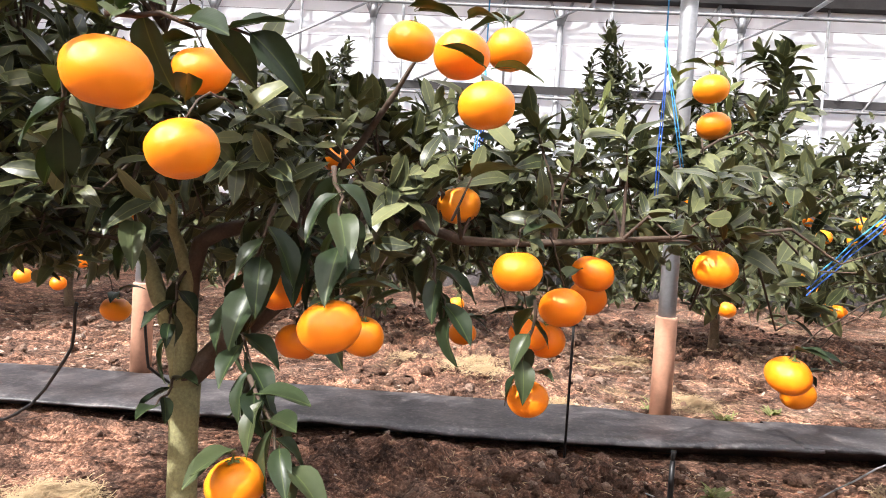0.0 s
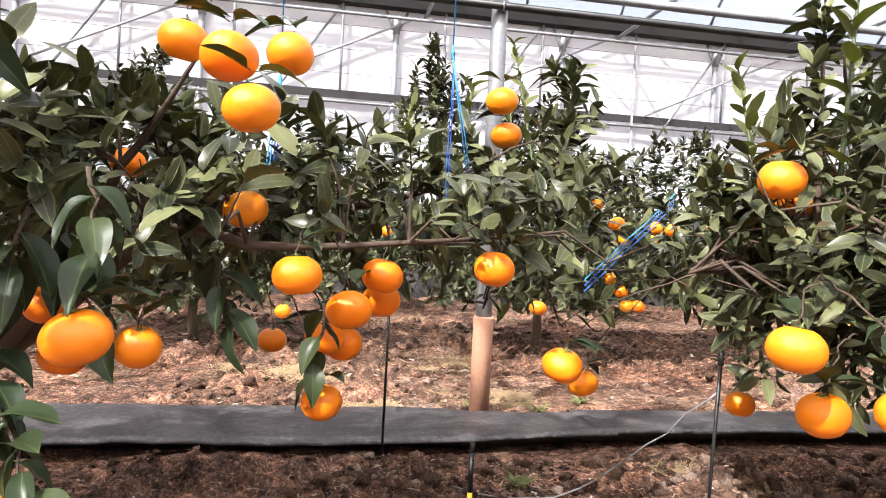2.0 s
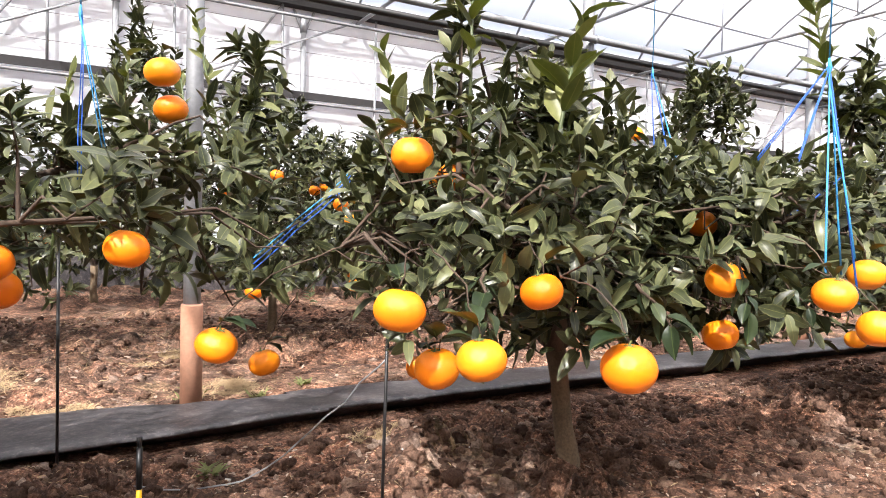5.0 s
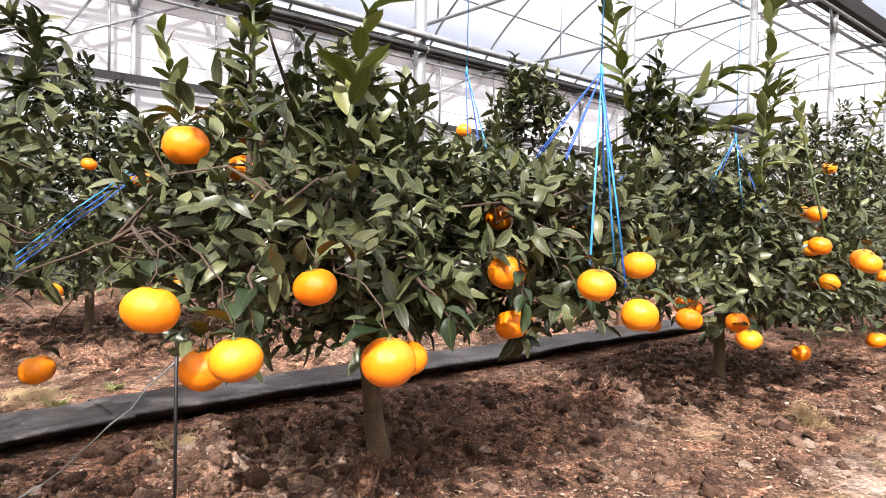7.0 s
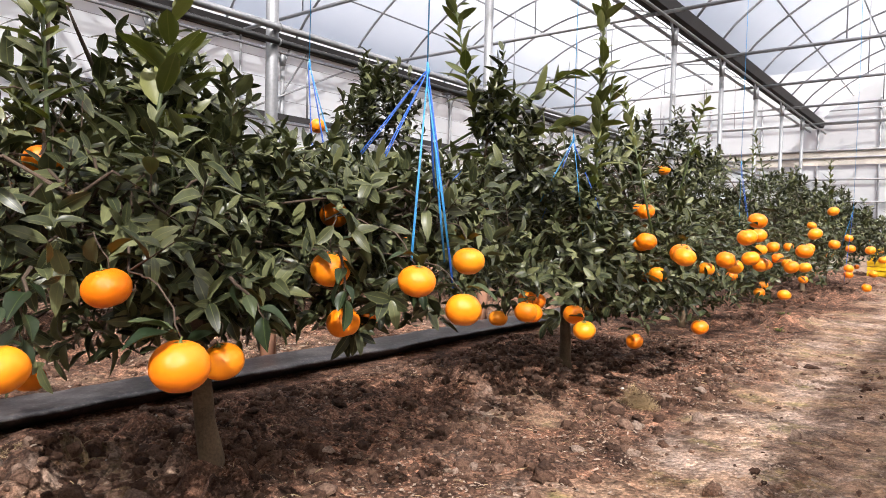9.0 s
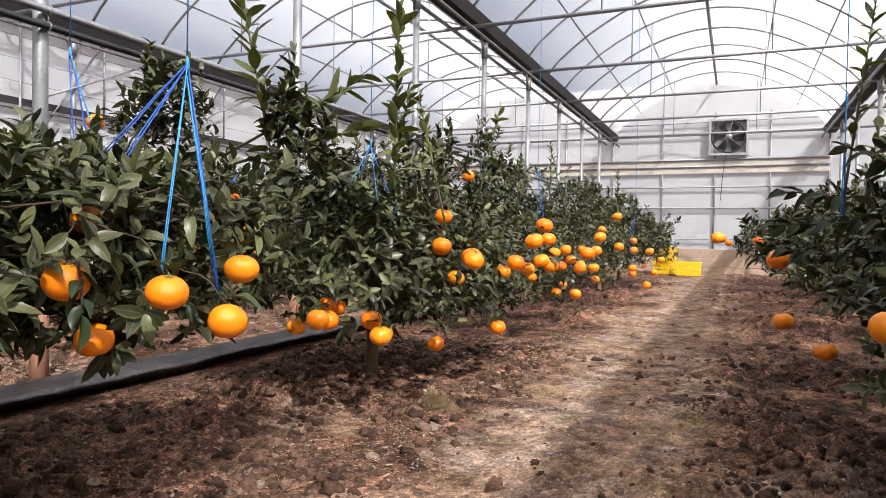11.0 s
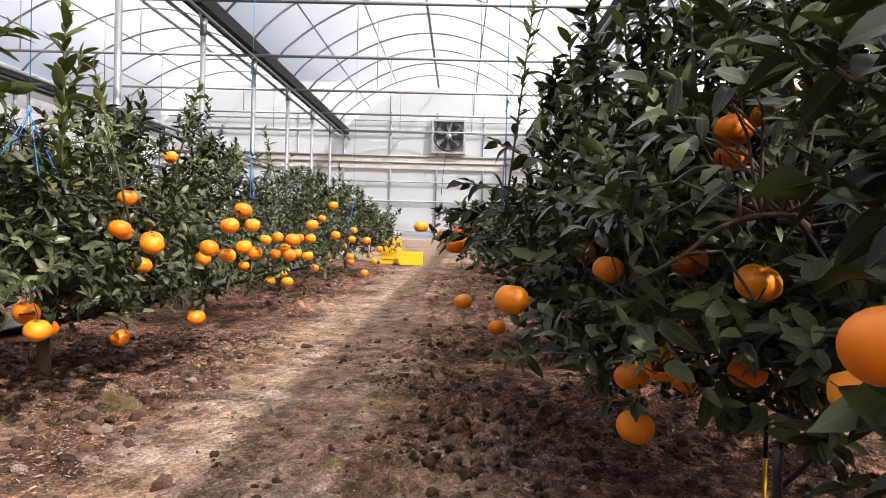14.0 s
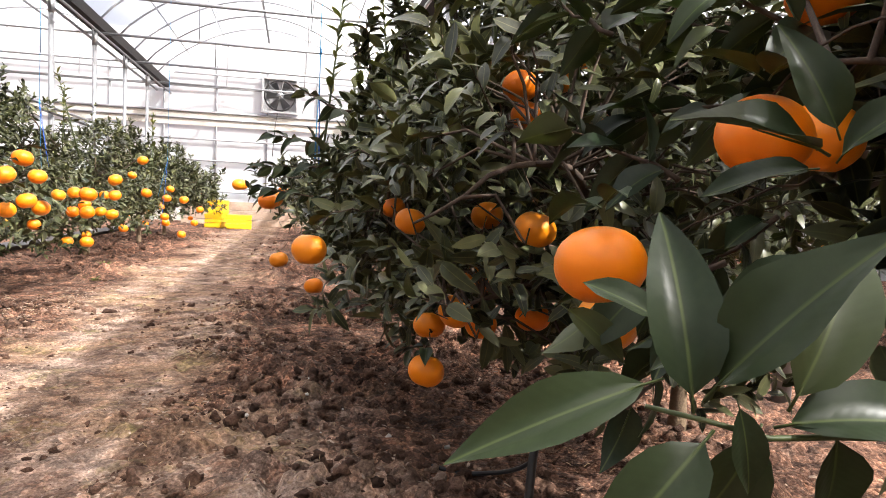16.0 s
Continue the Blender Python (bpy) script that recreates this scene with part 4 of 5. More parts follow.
tree(-1.25, 4.99, 1.60, [(0, -0.1, 0.85, 0.8, 1.1, 0.46), (0.45, -0.75, 0.7, 0.45, 0.55, 0.38), (0.5, 0, 0.62, 0.42, 0.55, 0.36), (0.45, 0.7, 0.68, 0.45, 0.55, 0.4), (-0.45, 0.1, 0.75, 0.55, 1.1, 0.48), (0.15, 0.3, 1.25, 0.4, 0.5, 0.25), (0.2, -0.85, 1.12, 0.28, 0.3, 0.24), (0.3, 0.3, 0.45, 0.4, 0.6, 0.2), (0.3, -1.3, 1.2, 0.2, 0.2, 0.36), (-0.7, -1.1, 1.3, 0.28, 0.28, 0.45)],
     fruits=[(-0.98, 4.13, 0.52), (-0.56, 3.85, 0.44), (-0.58, 4.61, 1.02), (-0.43, 4.25, 0.86), (-0.20, 4.08, 0.81), (-0.52, 4.66, 0.67), (-0.49, 5.33, 0.31), (-2.47, 3.87, 1.54), (-1.65, 3.75, 1.08), (-1.58, 4.00, 1.09), (-0.98, 4.03, 0.54), (-0.78, 3.74, 0.51), (-1.12, 3.97, 0.43), (-0.71, 4.15, 0.40), (-0.62, 4.66, 0.84), (-0.98, 5.49, 1.06), (-0.07, 4.91, 0.98), (-0.06, 4.66, 0.89), (-0.19, 5.46, 0.90), (-0.46, 5.34, 0.68), (-0.15, 4.62, 0.77), (-0.17, 5.46, 0.72), (0.05, 5.56, 0.81), (-0.90, 5.51, 0.60), (-0.97, 5.92, 0.58), (-0.65, 3.92, 0.50), (-0.67, 4.73, 0.27), (-0.14, 3.95, 0.80), (-0.69, 6.28, 0.58), (-0.44, 5.18, 0.33), (-0.26, 5.22, 0.71), (-0.20, 5.33, 0.76), (-0.15, 6.27, 0.68)],
     seed=126, bark=OLDBARK, plumes=[(-1.0, 3.62, 1.1, 0.5, 0.085)], detail="fine", twigs=1600, fruit_leaves=1, shoots=[(-1.0, 3.65, 1.1, 1.2, 0.135), (-0.98, 3.65, 1.42, 0.42, 0.14, 0.8, 0.35, 0.5), (-0.95, 3.65, 1.3, 0.36, 0.11, 0.85, 0.3, 0.25), (-0.735, 4.29, 1.0, 1.05, 0.13), (-0.76, 4.26, 1.1, 0.6, 0.11), (-0.5, 4.35, 1.15, 0.5, 0.085), (-0.55, 5.2, 1.35, 0.4, 0.08)])
tree(-1.38, 7.69, 1.60, [(0, 0, 0.9, 0.8, 1.15, 0.52), (0.45, -0.65, 0.68, 0.5, 0.6, 0.42), (0.48, 0.1, 0.62, 0.48, 0.55, 0.4), (0.45, 0.8, 0.68, 0.48, 0.6, 0.42), (-0.45, 0.1, 0.8, 0.55, 1.15, 0.5), (0.1, 0.1, 1.35, 0.5, 0.7, 0.3), (0.1,-.4,1.55,.24,.24,.4)],
     fruits=[(-1.13, 6.38, 1.42), (-0.78, 7.13, 0.54), (-0.53, 7.24, 0.65), (-0.45, 7.28, 0.71), (-0.28, 6.73, 0.44), (-0.53, 8.93, 0.44), (-0.15, 8.16, 0.83), (-0.12, 8.94, 0.58), (-0.42, 6.55, 0.79), (-0.38, 6.77, 0.81), (-0.50, 7.94, 0.64), (-0.23, 7.24, 0.64), (-0.21, 7.25, 0.80), (-0.08, 6.71, 0.92), (-0.57, 8.34, 0.79), (-0.59, 7.31, 0.40), (-0.13, 7.89, 1.13)],
     seed=127, bark=OLDBARK, twigs=980, shoots=[(-0.6, 7.4, 1.4, 0.4, 0.08), (-0.9, 8.2, 1.4, 0.4, 0.09)])
tree(-1.30, 10.40, 1.60, [(0, 0, 0.9, 0.8, 1.15, 0.52), (0.45, -0.65, 0.68, 0.5, 0.6, 0.42), (0.48, 0.1, 0.62, 0.48, 0.55, 0.4), (0.45, 0.8, 0.68, 0.48, 0.6, 0.42), (-0.45, 0.1, 0.8, 0.55, 1.15, 0.5), (0.1, 0.1, 1.35, 0.5, 0.7, 0.3)],
     fruits=[(-0.29, 10.25, 0.89), (-0.13, 9.11, 0.78), (0.04, 9.18, 0.77), (-0.14, 9.10, 0.51), (0.02, 9.17, 0.38), (0.05, 10.40, 0.64), (-0.52, 9.25, 1.02), (-1.00, 9.31, 0.33), (-0.10, 11.03, 0.44)],
     seed=128, bark=OLDBARK, twigs=780, shoots=[(-0.5, 10.2, 1.3, 0.5, 0.1)])
# crown thickened, mostly out of view, to cast shade on soil and alley
tree(2.60, 0.85, 1.70, [(0, 0, 1.15, 0.75, 0.9, 0.5), (-0.45, 0.6, 1.25, 0.4, 0.45, 0.35), (-0.5, 0.95, 0.95, 0.25, 0.3, 0.22), (-0.3, 0.8, 0.75, 0.4, 0.4, 0.3), (0.3, 0.1, 1, 0.5, 0.9, 0.45), (-0.3, 1.1, 1.2, 0.35, 0.35, 0.32), (-0.05, 0.45, 0.68, 0.55, 0.5, 0.32)],
     fruits=[(1.77, 1.85, 0.93), (1.89, 1.90, 0.94), (1.58, 1.85, 0.78), (1.77, 2.2, 0.655)],
     seed=130, bark=OLDBARK, sprigs=[((1.95, 1.95, 1.08), (1.72, 2.02, 1.16), 9, 0.11), ((1.95, 2.0, 1.2), (1.74, 2.15, 1.28), 9, 0.11), ((2.05, 2.1, 1.3), (1.85, 2.25, 1.42), 9, 0.11), ((2.0, 2.1, 1.02), (1.82, 2.25, 1.0), 9, 0.1), ((2.1, 1.9, 1.12), (1.95, 2.1, 1.02), 9, 0.11), ((1.85, 2.15, 0.9), (1.72, 2.28, 0.98), 8, 0.1), ((2.1, 2.2, 1.15), (1.95, 2.4, 1.22), 9, 0.1), ((1.8, 1.95, 0.78), (1.66, 2.0, 0.72), 6, 0.1), ((1.75, 2.2, 1.12), (1.68, 2.32, 1.2), 8, 0.1), ((2.0, 2.3, 1.35), (1.85, 2.4, 1.5), 9, 0.1), ((1.75, 1.95, 0.7), (1.7, 1.98, 0.58), 5, 0.1), ((1.95, 2.05, 0.85), (1.85, 2.1, 0.72), 8, 0.1)], detail="fine", twigs=1450, leaf=0.092, fruit_leaves=2, limbs=[[(2.3, 1.1, 0.75), (2.1, 1.35, 0.7), (1.88, 1.45, 0.7)], [(2.3, 1.2, 0.9), (2.05, 1.7, 1.0), (1.85, 1.85, 1.02)], [(2.6, 0.5, 1.0), (2.5, 0.2, 1.3)], [(2.7, 1.1, 1.0), (2.8, 1.4, 1.3)]])
tree(2.75, 3.50, 1.90, [(-0.35, -0.2, 1.05, 0.85, 1.1, 0.6), (-0.9, -0.75, 0.95, 0.4, 0.45, 0.42), (-0.95, -0.1, 0.85, 0.45, 0.5, 0.42), (-0.9, 0.7, 0.9, 0.5, 0.6, 0.45), (-1.05, 1.15, 0.75, 0.35, 0.4, 0.35), (-0.95, -0.55, 0.62, 0.38, 0.4, 0.24), (-1.05, 0.25, 0.6, 0.38, 0.5, 0.26), (-0.6, -0.7, 0.55, 0.4, 0.4, 0.24), (-0.85, 0.8, 0.55, 0.4, 0.5, 0.24), (0.05, -0.1, 1, 0.5, 0.9, 0.5), (-0.3, 0.1, 1.52, 0.55, 0.8, 0.45), (-0.8, 0.9, 1.2, 0.4, 0.55, 0.34), (-0.75, 0, 0.48, 0.45, 0.45, 0.2)],
     fruits=[(1.64, 3.82, 0.82), (1.62, 3.30, 0.78), (1.86, 3.25, 0.81), (1.98, 3.27, 1.14), (2.26, 3.68, 1.34), (2.49, 4.02, 1.51), (2.52, 4.28, 1.20), (1.95, 3.03, 0.52), (1.82, 3.12, 0.48), (1.71, 3.00, 0.54), (1.67, 3.17, 0.47), (2.54, 3.91, 1.23), (2.73, 4.24, 1.50), (2.25, 3.13, 0.43), (1.85, 3.29, 0.60), (2.64, 3.71, 0.76), (2.38, 4.40, 0.89), (1.96, 1.99, 1.15), (1.91, 3.47, 0.57), (1.83, 2.89, 1.16), (1.81, 2.67, 0.79), (1.60, 2.85, 0.41), (1.30, 3.05, 0.70)],
     seed=131, bark=OLDBARK, plumes=[(1.6, 4.2, 1.15, 0.5, 0.085), (1.7, 3.9, 1.28, 0.52, 0.085), (1.84, 3.7, 1.38, 0.56, 0.085), (1.98, 3.5, 1.4, 0.6, 0.085), (1.75, 4.4, 1.25, 0.5, 0.085)], bare=[(2.0, 2.8, 0.9, 0.04), (1.9, 2.68, 0.93, 0.045), (1.8, 2.58, 0.935, 0.045), (1.69, 2.48, 0.92, 0.045), (1.58, 2.45, 0.86, 0.045), (1.48, 2.45, 0.8, 0.04), (1.75, 2.7, 0.62, 0.04)], detail="fine", twigs=2250, trunk_r=0.03, fruit_leaves=2, limbs=[[(2.15, 3.0, 0.75), (1.95, 2.75, 0.92), (1.69, 2.48, 0.92), (1.48, 2.45, 0.8)], [(2.2, 3.4, 0.8), (1.9, 3.6, 0.95), (1.6, 3.8, 1.0)], [(2.4, 3.2, 0.9), (2.25, 3.1, 1.3), (2.1, 3.2, 1.7)], [(2.5, 3.6, 0.8), (2.4, 4.0, 1.2)], [(2.0, 2.95, 0.62), (1.8, 2.9, 0.6), (1.65, 2.88, 0.55)]], sprigs=[((1.45, 4.3, 1.0), (1.12, 4.42, 0.98), 12, 0.085), ((1.4, 4.35, 1.1), (1.14, 4.5, 1.13), 10, 0.085), ((1.4, 4.3, 0.85), (1.1, 4.4, 0.88), 11, 0.085), ((1.45, 3.6, 1.15), (1.28, 3.7, 1.22), 8, 0.08)], shoots=[(1.4, 4.6, 1.2, 0.95, 0.1), (1.55, 4.4, 1.15, 0.45, 0.09), (1.65, 4.1, 1.25, 0.48, 0.09), (1.8, 3.8, 1.4, 0.5, 0.09), (1.5, 4.8, 1.1, 0.35, 0.09), (1.9, 3.4, 1.45, 0.4, 0.09), (1.6, 3.9, 1.15, 0.35, 0.09), (1.7, 4.5, 1.2, 0.35, 0.09), (1.85, 4.2, 1.3, 0.38, 0.09), (2.0, 3.0, 1.5, 0.4, 0.09)])
tree(2.35, 5.95, 1.60, [(0, 0, 0.95, 0.85, 1.05, 0.52), (-0.6, -0.6, 0.8, 0.5, 0.55, 0.42), (-0.6, 0.1, 0.75, 0.45, 0.5, 0.38), (-0.6, 0.75, 0.82, 0.5, 0.55, 0.42), (0.45, 0.1, 0.9, 0.55, 1.05, 0.5), (0.05, 0.1, 1.38, 0.5, 0.7, 0.3), (-1.05, -0.2, 0.85, 0.3, 0.4, 0.25)],
     fruits=[(0.82, 6.71, 0.93), (1.13, 4.58, 0.82), (1.37, 4.86, 0.37), (1.40, 5.35, 0.30), (2.27, 5.17, 0.74), (2.46, 6.09, 1.14), (1.15, 4.84, 0.83), (0.84, 6.82, 0.93), (2.36, 5.92, 1.12), (1.18, 4.95, 0.50)],
     seed=132, bark=OLDBARK, twigs=1000)
tree(2.40, 8.60, 1.60, [(0, 0, 0.95, 0.85, 1.05, 0.52), (-0.6, -0.6, 0.8, 0.5, 0.55, 0.42), (-0.6, 0.1, 0.75, 0.45, 0.5, 0.38), (-0.6, 0.75, 0.82, 0.5, 0.55, 0.42), (0.45, 0.1, 0.9, 0.55, 1.05, 0.5), (-1.1, 0, 0.95, 0.35, 0.5, 0.25)],
     fruits=[(1.14, 7.97, 0.91)],
     seed=133, bark=OLDBARK, twigs=650)
tree(2.40, 11.30, 1.60, [(0, 0, 0.95, 0.85, 1.05, 0.52), (-0.6, -0.6, 0.8, 0.5, 0.55, 0.42), (-0.6, 0.75, 0.82, 0.5, 0.55, 0.42), (0.45, 0.1, 0.9, 0.55, 1.05, 0.5), (-1.1, 0, 0.95, 0.35, 0.5, 0.25)],
     fruits=[(0.87, 10.76, 0.88)],
     seed=134, bark=OLDBARK, twigs=520)
tree(-5.20, -3.30, 1.60, [(0, 0, 0.85, 0.9, 1.15, 0.52), (0.6, -0.7, 0.65, 0.55, 0.65, 0.42), (0.8, 0.1, 0.62, 0.5, 0.6, 0.42), (0.6, 0.85, 0.65, 0.55, 0.65, 0.42), (-0.45, 0.1, 0.8, 0.55, 1.15, 0.5), (0.3, 0.2, 1.3, 0.5, 0.7, 0.3)],
     fruits=[(-3.55, -2.23, 0.67), (-3.55, -2.18, 0.53), (-3.31, -2.40, 0.44), (-3.77, -2.48, 0.35)],
     seed=114, bark=OLDBARK, twigs=520, leaf=0.09)
tree(-5.20, -0.62, 1.60, [(0, 0, 0.85, 0.9, 1.15, 0.52), (0.6, -0.7, 0.65, 0.55, 0.65, 0.42), (0.8, 0.1, 0.62, 0.5, 0.6, 0.42), (0.6, 0.85, 0.65, 0.55, 0.65, 0.42), (-0.45, 0.1, 0.8, 0.55, 1.15, 0.5), (0.3, 0.2, 1.3, 0.5, 0.7, 0.3), (0.5, -0.27, 1.6, 0.28, 0.28, 0.5), (0.3, 1.1, 1.2, 0.5, 0.6, 0.5)],
     fruits=[(-3.67, 0.19, 0.40)],
     seed=115, bark=OLDBARK, twigs=1100, leaf=0.085)
tree(-5.00, 2.26, 1.60, [(0, 0, 0.85, 0.9, 1.15, 0.55), (0.6, -0.7, 0.7, 0.55, 0.65, 0.45), (0.9, 0.1, 0.75, 0.6, 0.6, 0.5), (0.6, 0.8, 0.7, 0.55, 0.65, 0.45), (-0.45, 0.1, 0.8, 0.55, 1.15, 0.5), (0.3, 0.2, 1.4, 0.6, 0.7, 0.3), (0.9, -1.13, 1.55, 0.28, 0.28, 0.55), (0.3, 1.15, 1.25, 0.55, 0.65, 0.55), (0.4, -0.2, 1.45, 0.5, 0.6, 0.4)],
     fruits=[(-3.86, 2.54, 0.49), (-3.55, 2.53, 0.95), (-3.51, 2.66, 1.03), (-3.83, 2.71, 1.05), (-4.27, 2.60, 1.07), (-4.06, 3.19, 1.09), (-4.32, 2.47, 1.22), (-4.16, 2.63, 0.57), (-3.85, 2.62, 0.49), (-4.16, 2.05, 1.27), (-4.36, 0.87, 0.93), (-4.43, 2.42, 1.19), (-3.67, 2.35, 1.06), (-3.74, 1.61, 1.13), (-3.03, 1.62, 0.54), (-3.19, 3.77, 0.46), (-3.92, 2.53, 0.96), (-4.35, 2.62, 0.65)],
     seed=116, bark=OLDBARK, leaf=0.085, twigs=1450)


for k, (x, y, n) in enumerate([(-1.25, 13.1, 12), (-1.3, 15.6, 8), (2.5, 14.0, 8), (2.45, 16.7, 6), (-5.1, 4.95, 12), (-5.0, 7.6, 10), (-5.0, 10.3, 8),
                               (-5.1, 13.0, 6), (-7.6, -1.6, 3), (-7.7, 1.0, 3), (-7.6, 3.7, 3), (-7.7, 6.4, 2), (-7.6, 9.1, 2), (5.8, 1.6, 5), (5.9, 4.3, 5), (5.8, 7.0, 4)]):
    pr = random.Random(k + 40)
    tree(x, y, 1.55, common_blobs(pr, 1.2, 0.95 if abs(x) < 6 else 0.8, 0.66 if abs(x) < 6 else 0.55), wild_fruit(x, y, n, k), twigs=620 if abs(x) < 6 else 380, leaf=0.1, bark=OLDBARK, seed=k + 300)

# near leaves of the branch that reaches into the alley
near_tree = next(o for o in scene.objects if o.name.startswith("citrus_tree") and abs(o.location.x - 2.6) < 0.01)
near_root = Vector(near_tree.location)
NEAR = Vector((1.257, 1.186, 0.837))
near_by = lambda p, k: NEAR + (Vector(p) - NEAR) * k
part("twig", tube(bmesh.new(), [Vector((1.9, 1.45, 0.7)) - near_root, Vector((1.6, 1.41, 0.735)) - near_root] + [near_by(p, 0.54) - near_root for p in ((1.66, 1.56, 0.69), (1.62, 1.56, 0.692), (1.573, 1.567, 0.69), (1.526, 1.568, 0.703), (1.486, 1.578, 0.711))], [0.004, 0.0024, 0.0014, 0.0013, 0.0012, 0.001, 0.0009], 8), GREENTWIG, near_tree)
for k, (b, e, w, f) in enumerate([
        ((1.510, 1.563, 0.722), (1.498, 1.575, 0.842), 0.95, (-0.35, -1, 0.1)), ((1.522, 1.555, 0.730), (1.570, 1.490, 0.842), 1.0, (-0.9, -0.2, 0.35)),
        ((1.591, 1.565, 0.720), (1.645, 1.555, 0.838), 0.9, (-0.45, -1, 0.2)), ((1.480, 1.570, 0.728), (1.348, 1.567, 0.690), 0.68, (0.15, -0.8, 0.75)),
        ((1.512, 1.551, 0.695), (1.425, 1.530, 0.622), 1.1, (-0.35, -0.8, 0.5)), ((1.588, 1.565, 0.700), (1.690, 1.520, 0.728), 1.0, (0.1, -0.7, 0.8)),
        ((1.547, 1.565, 0.712), (1.556, 1.548, 0.655), 0.9, (-0.3, -1, 0.1)), ((1.523, 1.635, 0.761), (1.480, 1.668, 0.788), 1.0, (0, -0.8, 0.6)),
        ((1.572, 1.578, 0.688), (1.545, 1.592, 0.600), 1.1, (-0.3, -0.9, 0.3)), ((1.620, 1.560, 0.690), (1.650, 1.585, 0.600), 1.1, (-0.2, -1, 0.3)),
        ((1.807, 1.807, 0.915), (1.640, 1.790, 0.962), 0.75, (-0.1, -0.6, 0.8)), ((1.809, 1.787, 0.934), (1.752, 1.788, 1.042), 1.0, (-0.4, -0.9, 0.2)),
        ((1.799, 1.767, 0.905), (1.800, 1.690, 0.975), 1.0, (-0.6, -0.4, 0.6)), ((1.818, 1.834, 0.895), (1.715, 1.885, 0.874), 0.9, (0, -0.6, 0.8)),
        ((1.60, 1.60, 0.76), (1.52, 1.66, 0.74), 0.9, (0, -0.7, 0.7)), ((1.70, 1.66, 0.80), (1.62, 1.72, 0.76), 1.0, (0, -0.7, 0.7)), ((1.539, 1.568, 0.743), (1.6, 1.52, 0.848), 0.6, (-0.9, 0.3, 0.3)), ((1.605, 1.985, 0.71), (1.69, 1.955, 0.65), 0.9, (-0.3, -0.8, 0.5)), ((1.7, 2.02, 0.74), (1.64, 2.0, 0.64), 0.9, (-0.3, -0.9, 0.3))]):
    pull = 1.0 if k >= 17 else 0.55 if 10 <= k <= 13 else 0.54
    place_leaf(near_tree, near_root, near_by(b, pull), near_by(e, pull), w * 0.84, f, k)


# ---- plastic strip, hoses, sprinklers ----
def mulch_strip():
    strip = tagged(empty("mulch_strip", -2.5, 0, 0), "dusty black plastic strip lying on the soil", "plastic strip")
    prof = [(-2.4, -0.04), (-2.32, -0.01), (-2.21, 0.034), (-2.192, 0.039), (-2.186, 0.045), (-2.2, 0.053), (-2.27, 0.056), (-2.4, 0.052), (-2.56, 0.045), (-2.72, 0.04), (-2.82, 0.036), (-2.85, 0.028), (-2.86, -0.02)]
    for k, (y0, y1) in enumerate(((-6.0, 1.8), (1.72, 9.0), (8.9, 20.0))):
        bm = bmesh.new()
        rows, y = [], y0
        while y < y1:
            wob = 0.035 * noise.noise(Vector((0.5 * y, 0, 3))) - 0.012 * k
            slim = 1.0 - 0.32 * min(1.0, max(0.0, (y - 0.7) / 0.9))
            rows.append([bm.verts.new(((px + 2.56) * slim - 0.06 + wob + 0.01 * noise.noise(Vector((3 * y, px * 3, 0))), y, pz + 0.005 * (k % 2) + 0.012 * noise.noise(Vector((1.7 * y, px * 5, 7))) + 0.007 * noise.noise(Vector((8 * y, px * 12, 2))))) for px, pz in prof])
            y += 0.05
        for p, q in zip(rows, rows[1:]):
            for j in range(len(prof) - 1):
                bm.faces.new((p[j], q[j], q[j + 1], p[j + 1]))
        part("sheet", bm, MULCH, strip)
    return strip


mulch_strip()


def cord(name, points, radius, material, label, category, sides=7, group=""):
    pts = [Vector(p) for p in points]
    o = Vector((pts[0].x, pts[0].y, min(p.z for p in pts)))
    ob = part(name, tube(bmesh.new(), [p - o for p in smooth_way(pts, random.Random(len(pts)))], radius, sides), material)
    ob.location = o
    return tagged(ob, label, category, group)


def riser(x, y, top, lean=(0, 0)):
    g = top_of(x, y)
    r = tagged(empty("sprinkler_riser", x, y, g), "thin black watering riser standing in the soil", "sprinkler", "watering risers")
    bar([(0, 0, -0.05), (lean[0] * 0.4, lean[1] * 0.4, top * 0.4), (lean[0], lean[1], top)], 0.0055, BLACKHOSE, "tube", r)
    bar([(lean[0], lean[1], top), (lean[0], lean[1], top + 0.05)], [0.009, 0.006], BLACKHOSE, "nozzle", r)
    return r


riser(-1.26, 1.6, 0.58, (0.06, -0.02))
riser(-2.12, 0.7, 0.85, (0.03, 0.0))
riser(2.45, 3.85, 0.55)


def stake(x, y, height):
    g = top_of(x, y)
    s = tagged(empty("sprinkler_stake", x, y, g), "yellow stake with a black drip nozzle in the soil", "sprinkler", "drip stakes")
    bar([(0, 0, -0.05), (0, 0, height - 0.14)], 0.008, YELLOW, "stem", s)
    bar([(0, 0, height - 0.15), (0, 0, height - 0.03)], [0.009, 0.008], BLACKHOSE, "body", s)
    bar([(0, 0, height - 0.03), (0.004, 0, height)], [0.005, 0.009], BLACKHOSE, "nozzle", s)
    return s


